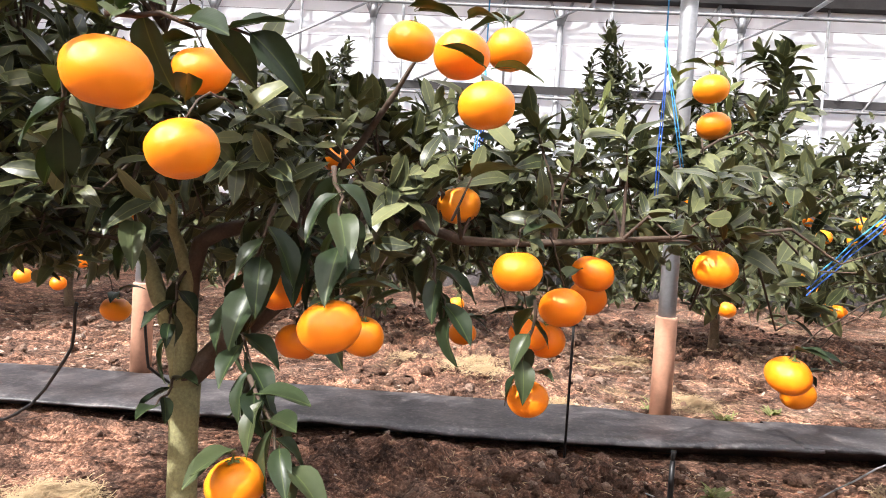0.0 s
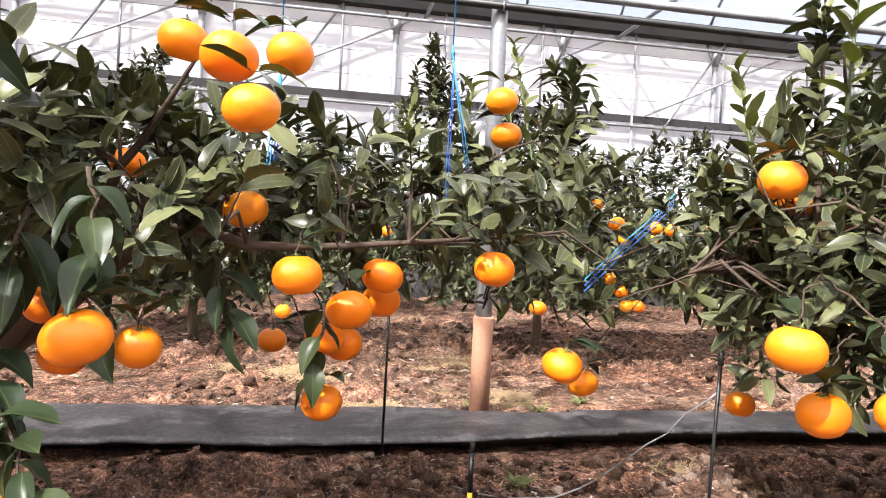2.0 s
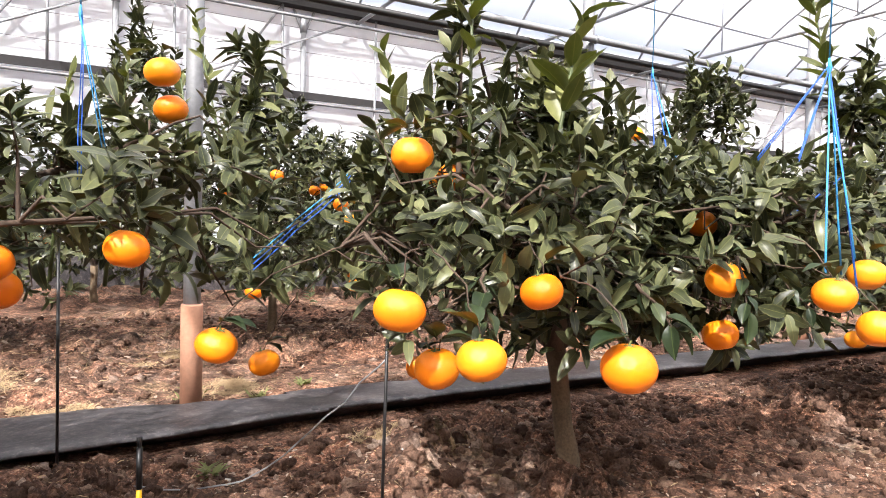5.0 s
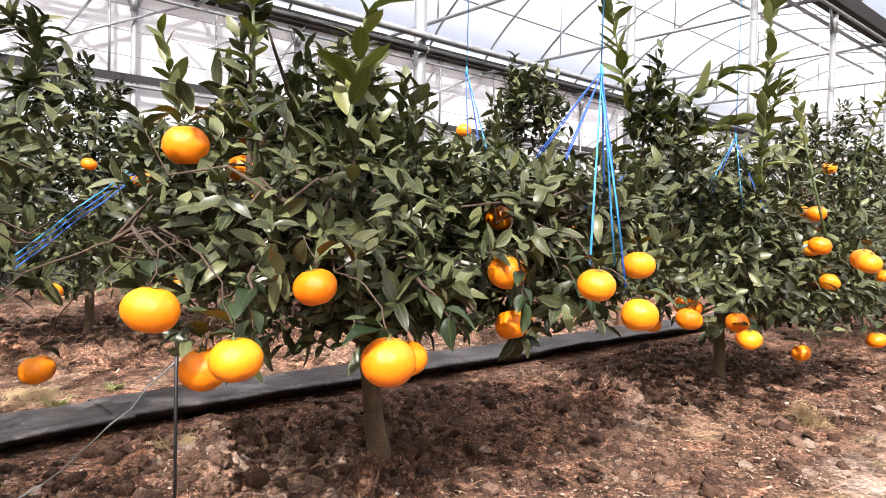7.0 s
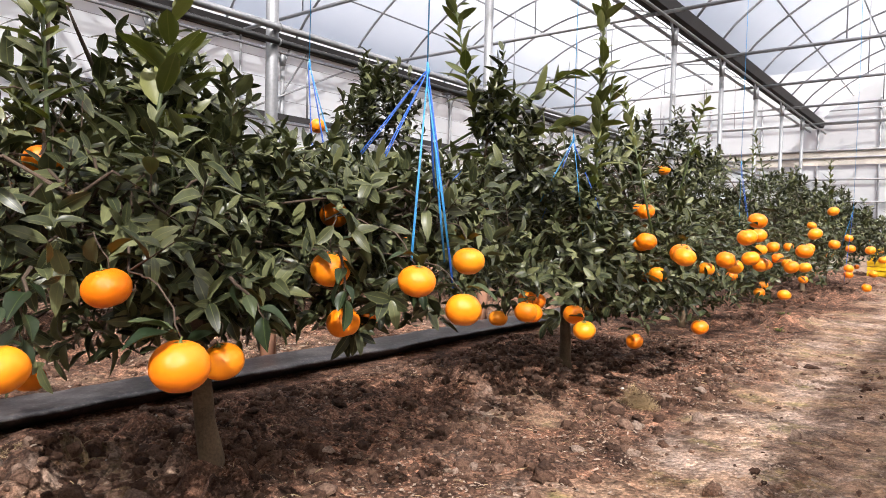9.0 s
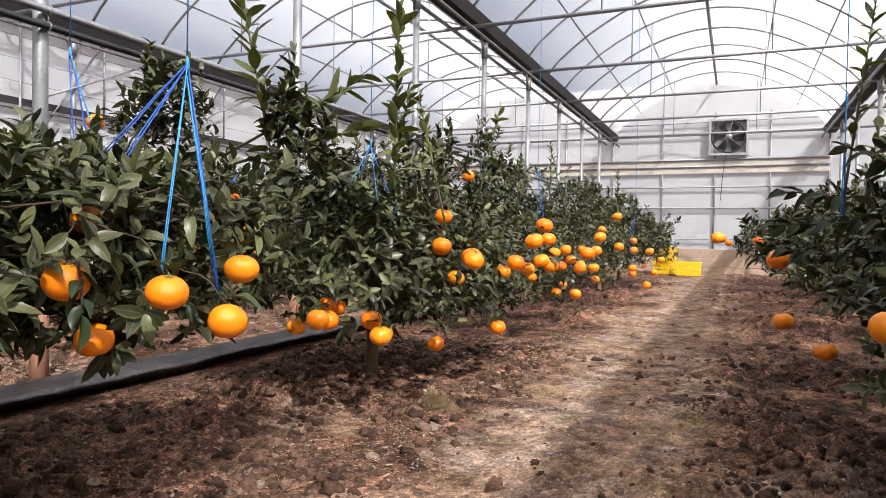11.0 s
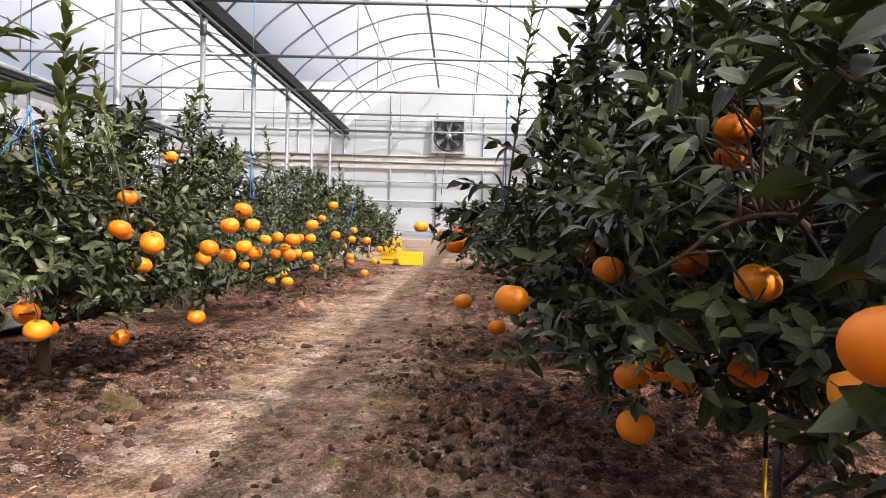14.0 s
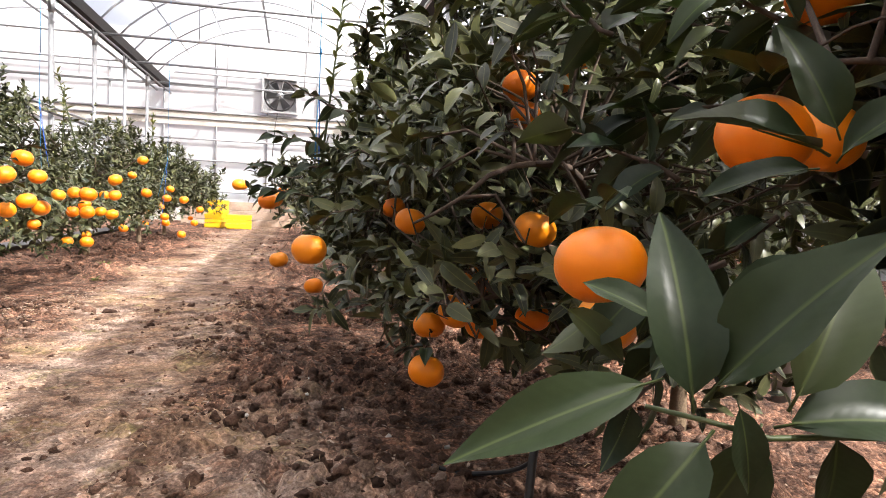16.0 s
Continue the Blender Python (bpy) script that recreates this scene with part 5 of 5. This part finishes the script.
stake(-1.42, 0.91, 0.21)
stake(2.25, 3.55, 0.3)
HOSE = "thin black watering hose lying over the soil"
cord("hose", [(-1.59, -1.0, 0.57), (-1.7, -1.1, 0.35), (-1.75, -1.3, 0.14), (-1.95, -1.6, 0.04), (-2.1, -2.0, 0.03)], 0.006, BLACKHOSE, HOSE, "hose")
cord("hose", [(-1.95, -0.95, 0.5), (-2.1, -1.0, 0.25), (-2.3, -0.92, 0.1)], 0.006, BLACKHOSE, HOSE, "hose")
cord("hose", [(-1.22, 1.59, 0.5), (-1.36, 1.45, 0.3), (-1.5, 1.3, 0.12), (-1.65, 1.15, 0.02), (-1.8, 0.9, 0.015)], 0.0027, STEEL, "thin grey plastic tube slung to the soil", "hose")
cord("hose", [(2.05, 2.75, 0.42), (1.95, 2.8, 0.3), (1.93, 2.95, 0.12), (1.85, 3.1, 0.02), (1.7, 3.2, 0.015)], 0.007, BLACKHOSE, HOSE, "hose")
cord("hose", [(1.75, 2.42, 0.5), (1.72, 2.38, 0.3), (1.66, 2.3, 0.1), (1.62, 2.25, 0.02)], 0.009, BLACKHOSE, HOSE, "hose")


# ---- blue twine that props the branches ----
def twine_bundle(knot, ends, top, label="bundle of blue twine tied from the roof to branches", thick=0.0018):
    kx, ky, kz = knot
    b = tagged(empty("twine_bundle", kx, ky, kz), label, "twine", "twine bundles")
    k = Vector(knot)
    bar([(0, 0, 0), (0.01, 0.0, (top - kz) * 0.5), (0, 0, top - kz)], 0.0022, ROPE_CYAN, "hanger", b, 5)
    bar([(0, 0, -2.0 * 6 * thick), (0.003, 0, 0.0), (0, 0, 14 * thick)], [2 * thick, 3.4 * thick, 1.6 * thick], ROPE_CYAN, "knot", b, 7)
    for i, e in enumerate(ends):
        d = Vector(e) - k
        off = Vector((0.004 * math.sin(2.1 * i), 0.004 * math.cos(2.1 * i), 0))
        side = d.cross(Vector((1, 0.3, 0))).normalized() * 0.004
        for s in (-1, 1):
            bar([off, d * 0.35 + off + side * s * 0.6, d * 0.7 + side * s, d + side * s], thick, ROPE_CYAN if i % 2 else ROPE_BLUE, "strand", b, 5)
    return b


twine_bundle((-0.406, 2.481, 1.353), [(-0.331, 2.529, 0.73), (-0.269, 2.27, 0.82), (-0.46, 2.275, 1.1), (-0.42, 2.6, 0.8), (-0.3, 2.2, 1.08), (-0.33, 2.5, 0.85), (-0.48, 2.62, 1.0)], EAVE - 0.1)
twine_bundle((-1.45, 2.93, 1.6), [(-1.34, 2.96, 1.1), (-1.3, 3.0, 1.05), (-1.38, 2.93, 0.8)], EAVE - 0.1)
twine_bundle((-0.8, 4.15, 1.38), [(-0.95, 4.1, 0.95), (-0.75, 4.2, 0.85), (-0.68, 4.25, 1.0), (-0.9, 4.0, 1.05)], EAVE - 0.1)
twine_bundle((-1.2, 0.75, 1.4), [(-1.19, 0.75, 1.0), (-1.16, 0.8, 1.08)], EAVE - 0.1, thick=0.0015)
twine_bundle((-1.3, 0.3, 1.3), [(-1.25, 0.3, 1.05), (-1.2, 0.28, 1.0)], EAVE - 0.1)
twine_bundle((1.35, 4.3, 1.5), [(1.36, 4.33, 1.0), (1.34, 4.27, 1.02)], EAVE - 0.1)
twine_bundle((-0.1, 8.95, 1.2), [(-0.15, 8.9, 0.45), (-0.2, 9.0, 0.8)], EAVE - 0.1)
twine_bundle((-0.7, 7.0, 1.5), [(-0.6, 6.9, 1.0), (-0.75, 7.2, 0.95), (-0.65, 7.0, 1.1)], EAVE - 0.1)
PROP = "blue twine pulled slantwise between branches"
for dz in (0.0, 0.018, 0.035):
    cord("twine", [(-1.48, 1.56, 1.06 + dz), (-1.4, 1.39, 0.92 + dz), (-1.32, 1.2, 0.77 + dz)], 0.0021, ROPE_CYAN if dz > 0.02 else ROPE_BLUE, PROP, "twine", 5, "slant twines")
cord("twine", [(-0.62, 2.95, 1.12), (-0.7, 2.85, 1.0), (-0.8, 2.75, 0.9)], 0.003, ROPE_BLUE, PROP, "twine", 5, "slant twines")


# ---- end of the alley: fan, crates, step ----
def wall_fan(x, z, size):
    f = tagged(empty("exhaust_fan", x, FRONT - 0.1, z), "square grey exhaust fan with six blades in the end wall", "fan")
    h = size / 2
    for a, b in (((-h, -0.12, -h), (h, 0.12, -h + 0.07)), ((-h, -0.12, h - 0.07), (h, 0.12, h)), ((-h, -0.12, -h + 0.07), (-h + 0.07, 0.12, h - 0.07)), ((h - 0.07, -0.12, -h + 0.07), (h, 0.12, h - 0.07))):
        part("frame_side", box(bmesh.new(), a, b, 0.008), FANGREY, f, smooth=False)
    part("backing", box(bmesh.new(), (-h + 0.07, 0.09, -h + 0.07), (h - 0.07, 0.11, h - 0.07)), FANGREY, f, smooth=False)
    ring = [(math.cos(2 * math.pi * k / 32) * (h - 0.09), -0.1, math.sin(2 * math.pi * k / 32) * (h - 0.09)) for k in range(33)]
    part("ring", tube(bmesh.new(), ring, 0.028, 8, False), GUTTER, f)
    for k in range(6):
        a = 2 * math.pi * k / 6
        bm = bmesh.new()
        rows = []
        for s, w in ((0.1, 0.05), (0.25, 0.09), (h - 0.14, 0.13)):
            c, n = Vector((math.cos(a) * s, 0, math.sin(a) * s)), Vector((-math.sin(a), 0, math.cos(a)))
            rows.append([bm.verts.new(c + n * w + Vector((0, 0.03, 0))), bm.verts.new(c - n * w + Vector((0, -0.05, 0)))])
        for p, q in zip(rows, rows[1:]):
            bm.faces.new((p[0], p[1], q[1], q[0]))
        bmesh.ops.solidify(bm, geom=bm.faces[:], thickness=0.006)
        part("blade", bm, STEEL, f)
    bar([(0, -0.12, 0), (0, 0.06, 0)], [0.11, 0.12], STEEL, "hub", f, 16)
    for k in range(3):
        a = math.pi * k / 3 + 0.3
        bar([(math.cos(a) * (h - 0.1), -0.13, math.sin(a) * (h - 0.1)), (-math.cos(a) * (h - 0.1), -0.13, -math.sin(a) * (h - 0.1))], 0.012, DULLSTEEL, "guard_bar", f, 6)
    return f


wall_fan(0.69, 4.18, 1.16)
cord("cable", [(0.62, FRONT - 0.2, 3.6), (0.55, FRONT - 0.25, 3.0), (0.5, FRONT - 0.22, 2.2)], 0.012, BLACKHOSE, "black power cable hanging from the fan", "cable")


def crate(x, y, z, turn):
    c = tagged(empty("harvest_crate", x, y, z), "yellow plastic harvest crate standing on the soil", "crate", "harvest crates")
    c.rotation_euler = (0, 0, radians(turn))
    w, d, h, t = 0.3, 0.2, 0.36, 0.016
    part("bottom", box(bmesh.new(), (-w, -d, 0), (w, d, t), 0.004), YELLOW, c, smooth=False)
    for s in (-1, 1):
        for axis in (0, 1):
            for z0, z1 in ((t, 0.12), (0.14, 0.22), (0.24, 0.3)):
                lo, hi = ((-w, s * d - t, z0), (w, s * d + t * 0.2, z1)) if axis else ((s * w - t, -d, z0), (s * w + t * 0.2, d, z1))
                part("slat", box(bmesh.new(), lo, hi, 0.003), YELLOW, c, smooth=False)
    for s in (-1, 1):
        part("rim", box(bmesh.new(), (-w - 0.01, s * d - 0.02, 0.3), (w + 0.01, s * d + 0.012, h), 0.005), YELLOW, c, smooth=False)
        part("rim", box(bmesh.new(), (s * w - 0.02, -d, 0.3), (s * w + 0.012, d, h - 0.003), 0.005), YELLOW, c, smooth=False)
        for q in (-0.18, 0.0, 0.18):
            part("rib", box(bmesh.new(), (q - 0.012, s * d - 0.014, t), (q + 0.012, s * d + 0.014, 0.3), 0.003), YELLOW, c, smooth=False)
    return c


crate(-0.13, 19.3, -0.005, 3)
crate(-0.75, 19.7, -0.005, 78)
crate(-0.72, 19.72, 0.355, 80)
step_ob = tagged(empty("concrete_step", 0.7, 21.5, 0), "pale concrete step with boards across the alley's end", "step", kind="structure")
for k in range(3):
    part("board", box(bmesh.new(), (-2.6, -0.1 - 0.006 * (k % 2), -0.1 + 0.26 * k), (2.4, 0.1, 0.15 + 0.26 * k), 0.012), BOARD, step_ob, smooth=False)
part("slab", box(bmesh.new(), (-2.6, 0.104, 0.5), (2.4, 1.6, 0.62), 0.012), CONCRETE, step_ob, smooth=False)



# ---- soil litter ----
def clods(name, count, area, size, seed, material, label, flat=0.85):
    r = np.random.RandomState(seed)
    bm = bmesh.new()
    bmesh.ops.create_icosphere(bm, subdivisions=2 if 0.03 < size[1] < 0.04 else 1, radius=1.0)
    unit_v = np.array([v.co[:] for v in bm.verts])
    bm.verts.index_update()
    unit_f = [tuple(v.index for v in f.verts) for f in bm.faces]
    bm.free()
    x0, x1, y0, y1 = area
    px, py = r.uniform(x0, x1, count), r.uniform(y0, y1, count)
    keep = r.rand(count) < np.clip(0.07 + (np.abs(px - 0.2) - 0.3) / 0.6, 0.07, 1) * np.clip(2.6 * lattice(px, py, 0.38, 9) - 0.6, 0.08, 1)
    px, py = px[keep], py[keep]
    pz = ground_height(px, py)
    verts, faces = [], []
    for k in range(len(px)):
        s = size[0] + (size[1] - size[0]) * r.rand() ** 3
        knob = sum(np.cos(unit_v @ r.normal(0, w, 3) + r.rand() * 6.28) for w in (1.5, 3.0, 5.0, 9.0))[:, None]
        sh = unit_v * (0.75 + 0.19 * knob + 0.3 * r.rand(len(unit_v), 1)) * s * np.array([1, r.uniform(0.6, 1.2), flat * r.uniform(0.7, 1.1)])
        a = r.rand() * 6.28
        rot = np.array([[math.cos(a), -math.sin(a), 0], [math.sin(a), math.cos(a), 0], [0, 0, 1]])
        o = len(verts)
        verts.extend((sh @ rot.T + (px[k], py[k], pz[k] + s * 0.1)).tolist())
        faces.extend([(q[0] + o, q[1] + o, q[2] + o) for q in unit_f])
    me = bpy.data.meshes.new(name)
    me.from_pydata(verts, [], faces)
    me.materials.append(material)
    for p in me.polygons:
        p.use_smooth = size[1] > 0.03
    return tagged(new(name, me), label, "soil clods", kind="stuff")


clods("soil_clods", 20000, (-2.15, 1.1, -1.2, 7.0), (0.003, 0.017), 1, CLOD, "crumbled brown soil clods on the beds")
clods("soil_clods", 7000, (-2.15, 0.45, 0.2, 6.5), (0.008, 0.039), 2, CLOD, "crumbled brown soil clods on the beds")
clods("soil_clods", 8000, (0.3, 2.8, 1.8, 6.5), (0.004, 0.031), 3, CLOD, "crumbled brown soil clods on the beds")
clods("soil_clods", 6000, (-6.5, -2.9, -3.5, 7.0), (0.008, 0.037), 4, CLOD, "crumbled brown soil clods on the beds")
clods("soil_clods", 2200, (-2.2, 2.5, 7.0, 16.0), (0.01, 0.045), 5, CLOD, "crumbled brown soil clods on the beds")

clods("soil_clods", 420, (-1.75, 0.0, 1.2, 6.5), (0.02, 0.055), 6, CLOD, "large crumbled soil lumps on the beds", 0.7)
clods("pale_stones", 260, (-1.9, 2.4, -0.8, 6.5), (0.006, 0.021), 8, CONCRETE, "small pale stones scattered over the soil", 0.7)


def litter(name, count, area, length, width, seed, material, label, spots=0.4, bend=0.3):
    """Straw or dry flakes: small bent strips lying on the soil."""
    r = np.random.RandomState(seed)
    x0, x1, y0, y1 = area
    px, py = r.uniform(x0, x1, count), r.uniform(y0, y1, count)
    keep = r.rand(count) < np.clip((lattice(px, py, spots, seed + 20) - 0.35) * 2.6, 0.06, 1)
    px, py = px[keep], py[keep]
    pz = ground_height(px, py) + 0.004 + 0.012 * r.rand(len(px))
    n = len(px)
    a, l, w = r.rand(n) * 6.28, length[0] + (length[1] - length[0]) * r.rand(n) ** 2, width[0] + (width[1] - width[0]) * r.rand(n)
    d, s = np.stack([np.cos(a), np.sin(a), r.normal(0, 0.2, n)], -1), np.stack([-np.sin(a), np.cos(a), r.normal(0, 0.35, n)], -1)
    c = np.stack([px, py, pz], -1)
    up = np.array([0, 0, 1.0])
    rows = []
    for f in (-0.5, 0.0, 0.5):
        q = c + d * (l * f)[:, None] + up * (bend * l * (0.25 - f * f))[:, None]
        k = 1.0 if f == 0 else 0.7
        rows += [q - s * (w * 0.5 * k)[:, None], q + s * (w * 0.5 * k)[:, None]]
    verts = np.stack(rows, 1).reshape(-1, 3)
    faces = []
    for k in range(n):
        o = 6 * k
        faces += [(o, o + 1, o + 3, o + 2), (o + 2, o + 3, o + 5, o + 4)]
    me = bpy.data.meshes.new(name)
    me.from_pydata(verts.tolist(), [], faces)
    me.materials.append(material)
    return tagged(new(name, me), label, "litter", kind="stuff")


litter("dry_flakes", 9000, (-2.15, 1.2, -1.0, 8.0), (0.006, 0.03), (0.003, 0.009), 1, CHIP, "pale dry flakes scattered over the soil")
litter("dry_flakes", 2500, (0.6, 3.2, 1.5, 8.0), (0.008, 0.035), (0.004, 0.012), 2, CHIP, "pale dry flakes scattered over the soil")
litter("dry_flakes", 4500, (-7.0, -2.88, -4.0, 8.0), (0.015, 0.06), (0.008, 0.025), 3, CHIP, "pale dry flakes scattered over the soil")
litter("dry_flakes", 6000, (-0.95, 0.45, 1.6, 8.0), (0.006, 0.022), (0.004, 0.011), 7, CHIP, "pale dry flakes scattered over the soil")
litter("straw_litter", 4800, (-2.15, -0.35, -1.2, 7.0), (0.012, 0.055), (0.0014, 0.0034), 4, STRAW, "dry straw scattered over the soil")
litter("straw_litter", 2500, (0.6, 3.2, 1.5, 7.0), (0.02, 0.08), (0.0012, 0.0026), 5, STRAW, "dry straw scattered over the soil")
litter("straw_litter", 7000, (-7.0, -2.88, -4.0, 8.0), (0.03, 0.11), (0.002, 0.004), 6, STRAW, "dry straw scattered over the soil", 0.7)


def straw_clump(x, y, wide, high, seed, count=900):
    """Matted dry grass: many fine bent strands lying over each other."""
    r = np.random.RandomState(seed)
    g = top_of(x, y)
    n = count
    a, q, z = r.rand(n) * 6.28, wide * np.sqrt(r.rand(n)), r.rand(n)
    stretch = r.uniform(0.6, 1.0)
    lumps = np.stack([r.normal(0, 0.45 * wide, 6) * stretch, r.normal(0, 0.45 * wide, 6), r.uniform(0.4, 1.0, 6)], -1)
    own = lumps[r.randint(0, 6, n)]
    q = np.minimum(np.abs(r.normal(0, 0.3 * wide, n)), wide)
    c = np.stack([own[:, 0] + np.cos(a) * q, own[:, 1] + np.sin(a) * q, high * z * own[:, 2] * np.clip(1 - q / (0.8 * wide), 0, 1)], -1)
    b = r.rand(n) * 6.28
    l = r.uniform(0.012, 0.05, n)
    d = np.stack([np.cos(b), np.sin(b), r.normal(0, 0.22, n)], -1) * l[:, None]
    bend = np.stack([-np.sin(b), np.cos(b), r.normal(0.3, 0.3, n)], -1) * (l * r.normal(0, 0.4, n))[:, None]
    s = np.cross(d, [0.1, 0.2, 1.0])
    s *= (r.uniform(0.0008, 0.0016, n) / (np.linalg.norm(s, axis=1) + 1e-9))[:, None]
    rows = [c - d - s, c - d + s, c + bend - s, c + bend + s, c + d - s, c + d + s]
    verts = np.stack(rows, 1).reshape(-1, 3)
    faces = []
    for o in range(0, 6 * n, 6):
        faces += [(o, o + 1, o + 3, o + 2), (o + 2, o + 3, o + 5, o + 4)]
    me = bpy.data.meshes.new("straw_clump")
    me.from_pydata(verts.tolist(), [], faces)
    me.materials.append(STRAW)
    ob = new("straw_clump", me)
    ob.location = (x, y, g - 0.003)
    return tagged(ob, "matted clump of dry grass on the soil", "straw", "straw clumps")


for k, (x, y, w, h) in enumerate([(-0.5, 4.4, 0.09, 0.2), (-2.75, 1.73, 0.17, 0.09), (-1.4, -0.98, 0.2, 0.11), (-2.95, 0.7, 0.22, 0.05), (-3.2, 1.45, 0.25, 0.05), (-1.9, 1.9, 0.16, 0.05),
                                  (1.5, 2.3, 0.12, 0.06), (-3.4, 0.3, 0.3, 0.05), (-4.3, 1.4, 0.3, 0.05), (1.95, 2.45, 0.14, 0.05)]):
    straw_clump(x, y, w, h * 0.7, k, 1500)


def weed(x, y, seed):
    r = np.random.RandomState(seed)
    n = 26
    a = r.rand(n) * 6.28
    out = np.stack([np.cos(a), np.sin(a), 0.5 + r.rand(n)], -1)
    v, f = leaf_batch(np.stack([r.normal(0, 0.02, n), r.normal(0, 0.02, n), 0 * a], -1), unit(out), unit(np.stack([-np.cos(a) * 0.3, -np.sin(a) * 0.3, 1 + 0 * a], -1)), 0.03 + 0.045 * r.rand(n), 0.008 + 0.01 * r.rand(n), 0.3 + 0 * a)
    me = bpy.data.meshes.new("weed")
    me.from_pydata(v.tolist(), [], f)
    me.materials.append(WEED)
    ob = new("weed", me)
    ob.location = (x, y, top_of(x, y))
    return tagged(ob, "small green weed tuft growing in the soil", "weed", "weeds")


wr = random.Random(3)
for k in range(18):
    x, y = wr.choice([(-1.35 + wr.uniform(-0.25, 0.3), 0.2 + wr.uniform(-0.4, 0.6)), (-3.1 + wr.uniform(-0.15, 0.2), 1.6 + wr.uniform(-0.5, 0.5)), (-1.5 + wr.uniform(-0.4, 0.4), 1.0 + wr.uniform(-0.4, 0.5)), (-0.6 + wr.uniform(-0.4, 0.4), 8.5 + wr.uniform(-0.5, 0.5))])
    weed(x, y, k)
